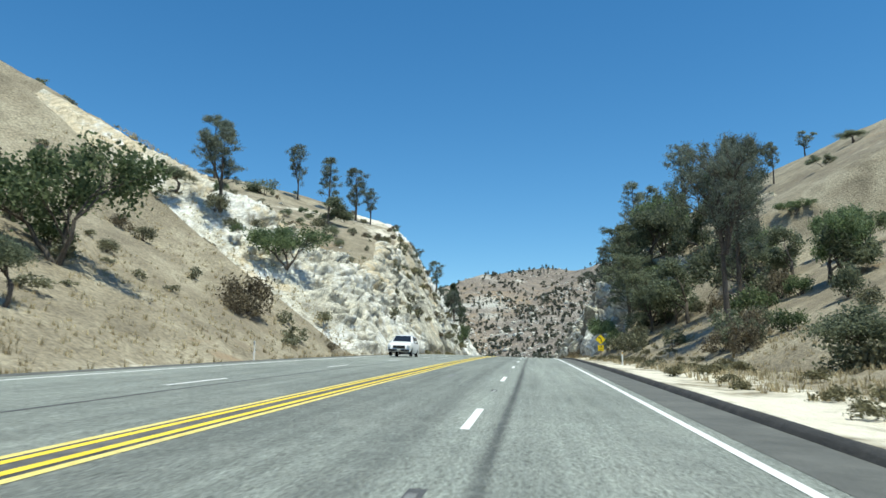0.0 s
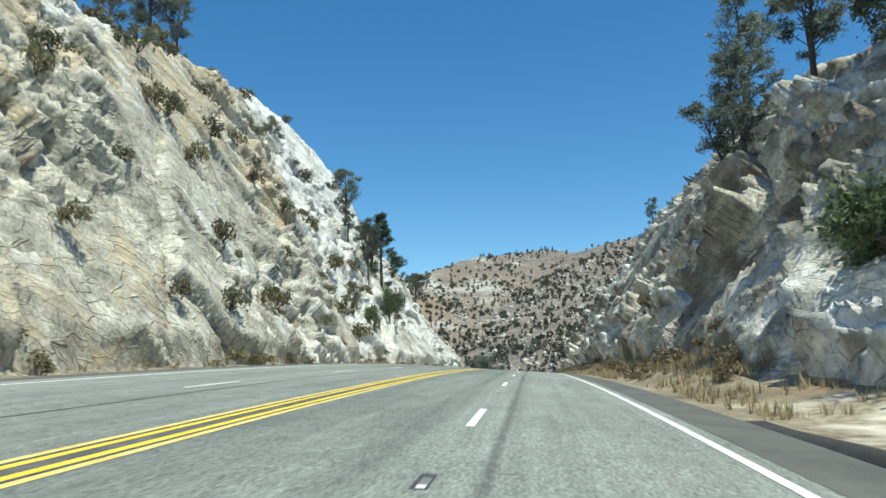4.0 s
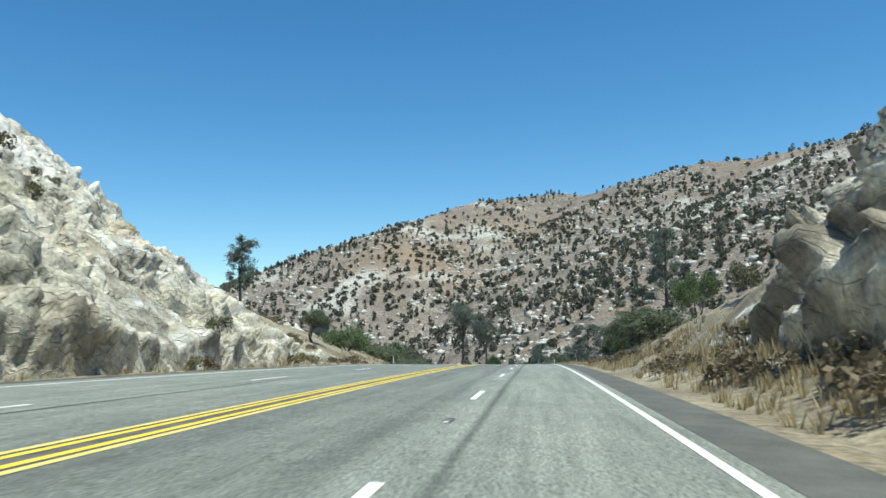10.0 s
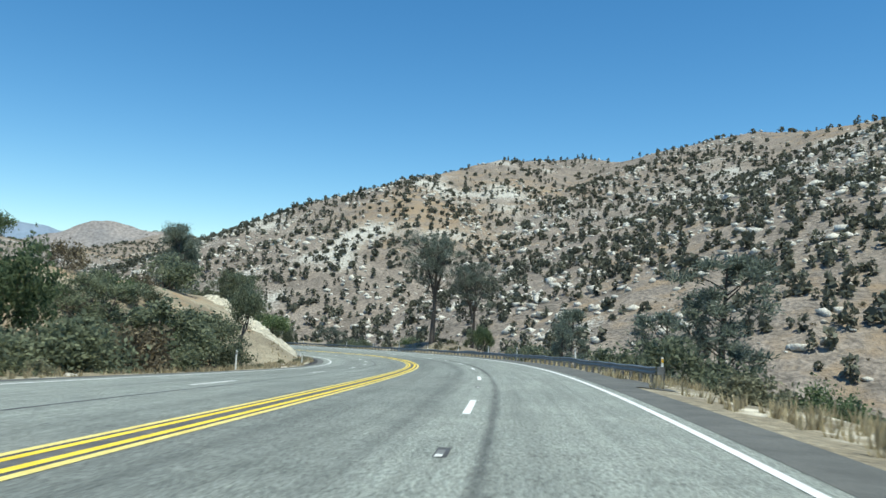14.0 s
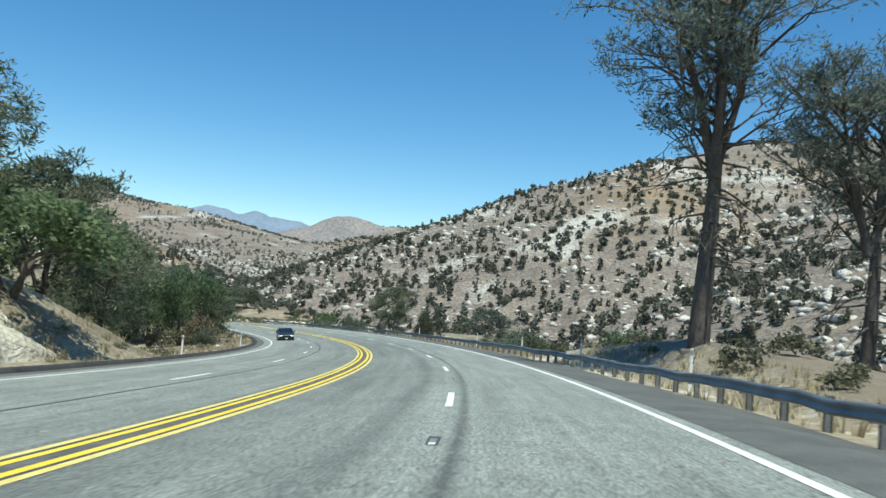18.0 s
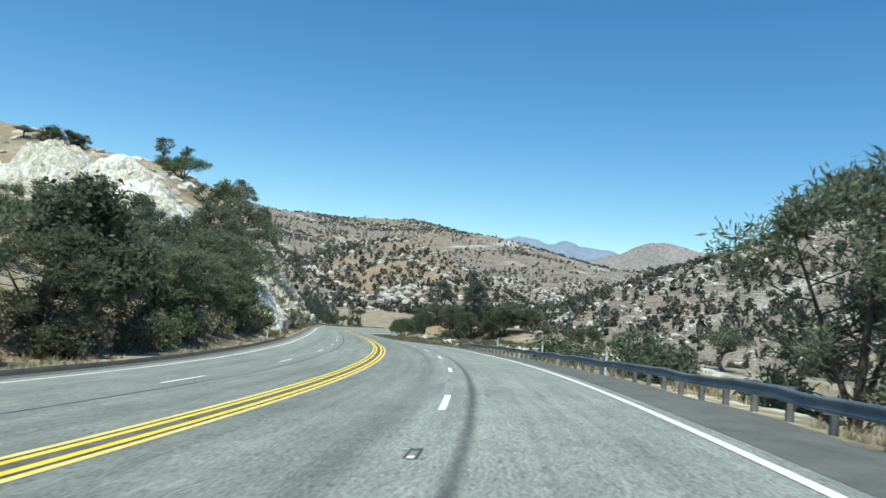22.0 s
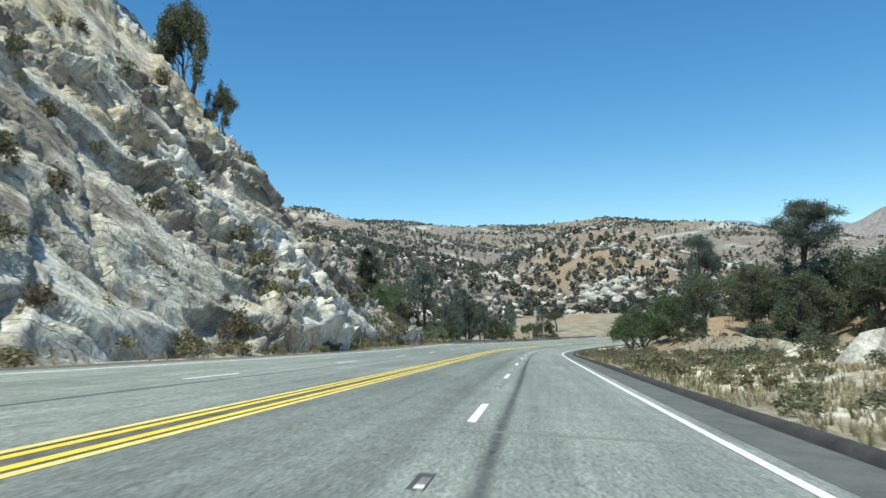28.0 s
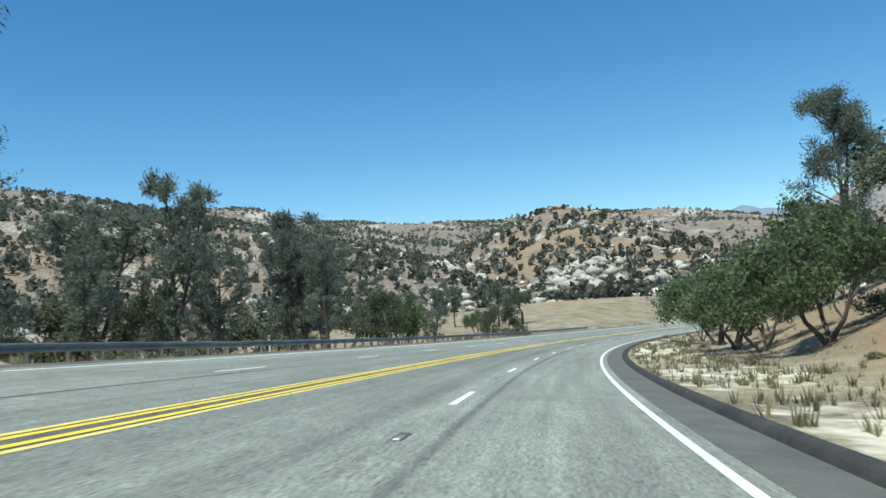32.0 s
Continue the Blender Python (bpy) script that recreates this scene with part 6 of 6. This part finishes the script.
# ---- curve warning sign ----
def warning_sign(s, d):
    root = tagged(new("road_sign"), "yellow left-curve warning sign with a 55 mph plate on post", "road sign")
    x, y, z = land(np.array(float(s)), np.array(float(d)))
    root.matrix_basis = pose(x, y, z, 0, 0, math.degrees(float(np.interp(s, RS, RH))) - 3)
    p = Shape()
    p.box((-0.05, 0.0, -0.3), (0.05, 0.10, 3.25))
    part("post", p.mesh("post", M_WOOD), root, "brown wooden post")

    def plate(name, outline, y0, thick, material, parent, label=""):
        sh = Shape()
        n = len(outline)
        sh.add([(a, y0, b) for a, b in outline] + [(a, y0 + thick, b) for a, b in outline],
               [tuple(range(n)), tuple(range(2 * n - 1, n - 1, -1))] + [((i + 1) % n, i, i + n, (i + 1) % n + n) for i in range(n)])
        return part(name, sh.mesh(name, material), parent, label)

    def rounded(cx, cz, pts, r):
        out = []
        n = len(pts)
        for i in range(n):
            a, b, c = (Vector(pts[(i + k) % n]) for k in (-1, 0, 1))
            u, w = (a - b).normalized(), (c - b).normalized()
            for t in (0, 0.33, 0.67, 1):
                q = b + u * r * (1 - t) ** 2 + w * r * t ** 2
                out.append((cx + q.x, cz + q.y))
        return out
    q = 0.66
    diamond = plate("diamond_plate", rounded(0, 2.62, [(0, -q), (q, 0), (0, q), (-q, 0)], 0.08), -0.012, 0.006, M_SIGN, root, "yellow diamond plate")
    bk = q - 0.05
    ring = rounded(0, 2.62, [(0, -bk), (bk, 0), (0, bk), (-bk, 0)], 0.07)
    inner = rounded(0, 2.62, [(0, -bk + 0.03), (bk - 0.03, 0), (0, bk - 0.03), (-bk + 0.03, 0)], 0.06)
    sh, n = Shape(), len(ring)
    sh.add([(a, -0.0135, b) for a, b in ring] + [(a, -0.0135, b) for a, b in inner], [(i, (i + 1) % n, (i + 1) % n + n, i + n) for i in range(n)])
    part("border", sh.mesh("border", M_BLACK), diamond, "black border")
    arrow = Shape()
    mid = [(0.10, -0.34), (0.10, -0.12), (0.06, 0.02), (-0.02, 0.13), (-0.10, 0.20)]
    lf, rt = [], []
    for i, (a, b) in enumerate(mid):
        w = Vector(mid[min(i + 1, 4)]) - Vector(mid[max(i - 1, 0)])
        nrm = Vector((-w.y, w.x)).normalized() * 0.055
        lf.append((a + nrm.x, -0.014, 2.62 + b + nrm.y)), rt.append((a - nrm.x, -0.014, 2.62 + b - nrm.y))
    arrow.add(lf + rt, [(i + 5, i + 6, i + 1, i) for i in range(4)])
    tip = Vector((-0.26, 0.33))
    arrow.add([(tip.x, -0.014, 2.62 + tip.y), (-0.24, -0.014, 2.62 + 0.09), (0.02, -0.014, 2.62 + 0.33)], [(0, 1, 2)])
    part("arrow", arrow.mesh("arrow", M_BLACK), diamond, "black arrow that bends left")
    sp = plate("speed_plate", rounded(0, 1.52, [(-0.36, -0.36), (0.36, -0.36), (0.36, 0.36), (-0.36, 0.36)], 0.05), -0.012, 0.006, M_SIGN, root, "square yellow speed plate")
    for text, size, cz in (("55", 0.46, 1.50), ("MPH", 0.19, 1.245)):
        cu = bpy.data.curves.new("letters", "FONT")
        cu.body, cu.size, cu.align_x, cu.extrude, cu.offset = text, size, "CENTER", 0.001, 0.006
        tmp = bpy.data.objects.new("letters", cu)
        me = bpy.data.meshes.new_from_object(tmp)
        bpy.data.objects.remove(tmp)
        me.materials.clear()
        me.materials.append(M_BLACK)
        part("letters", me, sp, "black letters " + text, pose(0, -0.0145, cz, 90, 0, 0))


warning_sign(98.5, 9.7)


def sign_from_behind(s, d):
    """A warning sign that faces the other way: bare grey metal on this side."""
    root = tagged(new("road_sign"), "road sign seen from its bare grey back on a dark post", "road sign")
    x, y, z = land(np.array(float(s)), np.array(float(d)))
    root.matrix_basis = pose(x, y, z, 0, 0, math.degrees(float(np.interp(s, RS, RH))) + 4)
    p = Shape()
    p.box((-0.05, -0.10, -0.3), (0.05, 0.0, 3.0))
    part("post", p.mesh("post", M_WOOD), root, "dark wooden post")
    for name, pts, zc in (("diamond_plate", [(0, -0.62), (0.62, 0), (0, 0.62), (-0.62, 0)], 2.45), ("speed_plate", [(-0.34, -0.3), (0.34, -0.3), (0.34, 0.3), (-0.34, 0.3)], 1.4)):
        q = Shape()
        q.add([(a, 0.004, zc + b) for a, b in pts] + [(a, 0.012, zc + b) for a, b in pts],
              [(0, 1, 2, 3), (7, 6, 5, 4), (0, 4, 5, 1), (1, 5, 6, 2), (2, 6, 7, 3), (3, 7, 4, 0)])
        part(name, q.mesh(name, M_PLATE), root, "bare grey metal plate")
        for up in (-0.2, 0.2):
            b = Shape()
            b.tube([(0, -0.115, zc + up), (0, -0.10, zc + up)], [0.02, 0.02], 6)
            part("bolt", b.mesh("bolt", M_STEEL), root)


sign_from_behind(848.7, -19.6)


# ---- vehicles ----
def vehicle(s, d, yaw, kind, paint, label, name):
    """A car that faces -y: body, glass, wheels and lamps."""
    root = tagged(new(name), label, "car")
    x, y, z = road(s, d)
    root.matrix_basis = pose(float(x), float(y), float(z) + 0.008, 0, float(np.degrees(np.interp(s, RS, RB))), math.degrees(float(np.interp(s, RS, RH))) + yaw)
    if kind == "suv":
        L, W, belt, roof, clear = 4.75, 0.95, 1.08, 1.78, 0.30
        side = [(-2.36, 0.45), (-2.34, 0.78), (-2.2, 0.98), (-1.25, 1.08), (-0.55, 1.62), (-0.35, 1.72), (0.2, 1.78), (1.7, 1.76), (2.1, 1.62), (2.34, 1.1), (2.36, 0.5)]
    else:
        L, W, belt, roof, clear = 4.7, 0.93, 0.92, 1.38, 0.22
        side = [(-2.33, 0.36), (-2.31, 0.62), (-2.15, 0.78), (-1.05, 0.93), (-0.3, 1.30), (0.05, 1.37), (0.7, 1.37), (1.35, 1.18), (1.75, 1.02), (2.3, 0.95), (2.34, 0.42)]
    ys = np.array([p[0] for p in side])
    body = Shape()
    rows = []
    top = lambda q: float(np.interp(q, ys, [p[1] for p in side]))
    for q in np.linspace(ys[0], ys[-1], 33):
        t = top(q)
        tuck = 0.10 * max(0, abs(q) - L / 2 + 0.5) ** 1.2
        w, cab = W - tuck, max(0.0, t - belt)
        arch = clear
        for wy in (-L * 0.30, L * 0.30):
            if abs(q - wy) < 0.40:
                arch = max(arch, math.sqrt(0.40 ** 2 - (q - wy) ** 2) + 0.34)
        low = min(t, belt)
        ring = [(w * 0.90, arch), (w, max(arch, clear + 0.16)), (w * 1.0, max(arch + 0.01, 0.62)), (w * 0.985, max(low - 0.03, arch + 0.02)), (w * 0.95, max(low, arch + 0.03))]
        ring += [(w * 0.95 - 0.27 * cab, low + 0.86 * cab + 0.02), (w * 0.80 - 0.30 * cab, t + 0.02), (0.0, t + 0.035)]
        rows.append([(a, q, b) for a, b in ring] + [(-a, q, b) for a, b in reversed(ring[:-1])])
    m = len(rows[0])
    body.add([p for r in rows for p in r], [(i * m + j, i * m + j + 1, (i + 1) * m + j + 1, (i + 1) * m + j) for i in range(32) for j in range(m - 1)]
             + [tuple(range(m - 1, -1, -1)), tuple(range(32 * m, 33 * m))])
    part("body", body.mesh("body", paint, True), root)
    f0, f1 = (-1.22, -0.50) if kind == "suv" else (-1.0, -0.28)
    r0, r1 = (2.12, 2.32) if kind == "suv" else (0.85, 1.65)

    def pane(pts, label_):
        sh = Shape()
        sh.add(pts, [(0, 1, 2, 3)])
        part("window", sh.mesh("window", M_GLASS), root, label_)
    for (a, b), lab in (((f0 + 0.05, f1 - 0.03), "tinted windscreen"), ((r0, r1), "tinted rear window")):
        za, zb = top(a), top(b)
        wa, wb = W * 0.80 - 0.02, W * 0.66
        up = 0.05
        pane([(-wa, a, za + up), (wa, a, za + up), (wb, b, zb + up), (-wb, b, zb + up)], lab)
    for sg in (-1, 1):
        a, b = f1 - 0.05, (1.55 if kind == "suv" else 0.9)
        for y0, y1 in ((a, (a + b) / 2 - 0.04), ((a + b) / 2 + 0.04, b)):
            lo, hi = belt + 0.05, roof - 0.14
            w0, w1 = W * 0.95 - 0.27 * 0.04, W * 0.95 - 0.27 * (roof - belt) * 0.80
            pane([(sg * (w0 + 0.012), y0, lo), (sg * (w0 + 0.012), y1, lo), (sg * (w1 + 0.02), y1, hi), (sg * (w1 + 0.02), y0 + 0.12, hi)], "tinted side window")
        lamp = Shape()
        lamp.box((sg * (W - 0.16) - 0.15, -L / 2 - 0.015, clear + 0.36), (sg * (W - 0.16) + 0.11, -L / 2 + 0.2, clear + 0.52))
        part("headlight", lamp.mesh("headlight", M_LAMP), root, "clear headlight")
        mir = Shape()
        mir.box((sg * (W + 0.10) - 0.09, f1 - 0.25, belt + 0.03), (sg * (W + 0.10) + 0.09, f1 - 0.13, belt + 0.19))
        part("mirror", mir.mesh("mirror", paint), root)
    for nm, lo, hi, mt, lab in (("grille", (-0.48, -L / 2 - 0.02, clear + 0.28), (0.48, -L / 2 + 0.1, clear + 0.5), M_BLACK, "black grille"),
                                ("bumper", (-W + 0.12, -L / 2 - 0.05, clear + 0.03), (W - 0.12, -L / 2 + 0.2, clear + 0.2), M_BLACK if kind == "suv" else paint, ""),
                                ("number_plate", (-0.16, -L / 2 - 0.062, clear + 0.10), (0.16, -L / 2 - 0.045, clear + 0.22), M_PLASTIC, "white plate")):
        sh = Shape()
        sh.box(lo, hi)
        part(nm, sh.mesh(nm, mt), root, lab)
    ty, rim_ = Shape(), Shape()
    ty.tube([(-0.11, 0, 0), (-0.09, 0, 0), (0.09, 0, 0), (0.11, 0, 0)], [0.27, 0.34, 0.34, 0.27], 24)
    ty.f.append(tuple(range(23, -1, -1)))
    rim_.tube([(-0.118, 0, 0), (-0.10, 0, 0), (0.10, 0, 0), (0.118, 0, 0)], [0.16, 0.22, 0.22, 0.16], 16)
    rim_.f.append(tuple(range(15, -1, -1)))
    tm, rm = ty.mesh("tyre", M_TYRE), rim_.mesh("rim", M_RIM)
    for sg in (-1, 1):
        for wy in (-L * 0.30, L * 0.30):
            wh = part("wheel", tm, root, "black tyre", pose(sg * (W - 0.12), wy, 0.34))
            part("rim", rm, wh, "alloy rim")


vehicle(62, -9.5, 0, "suv", M_CARWHITE, "white sport utility vehicle in the far lane", "white_car")
vehicle(556, -9.6, 0, "sedan", M_CARBLACK, "dark blue sedan in the far lane", "dark_car")
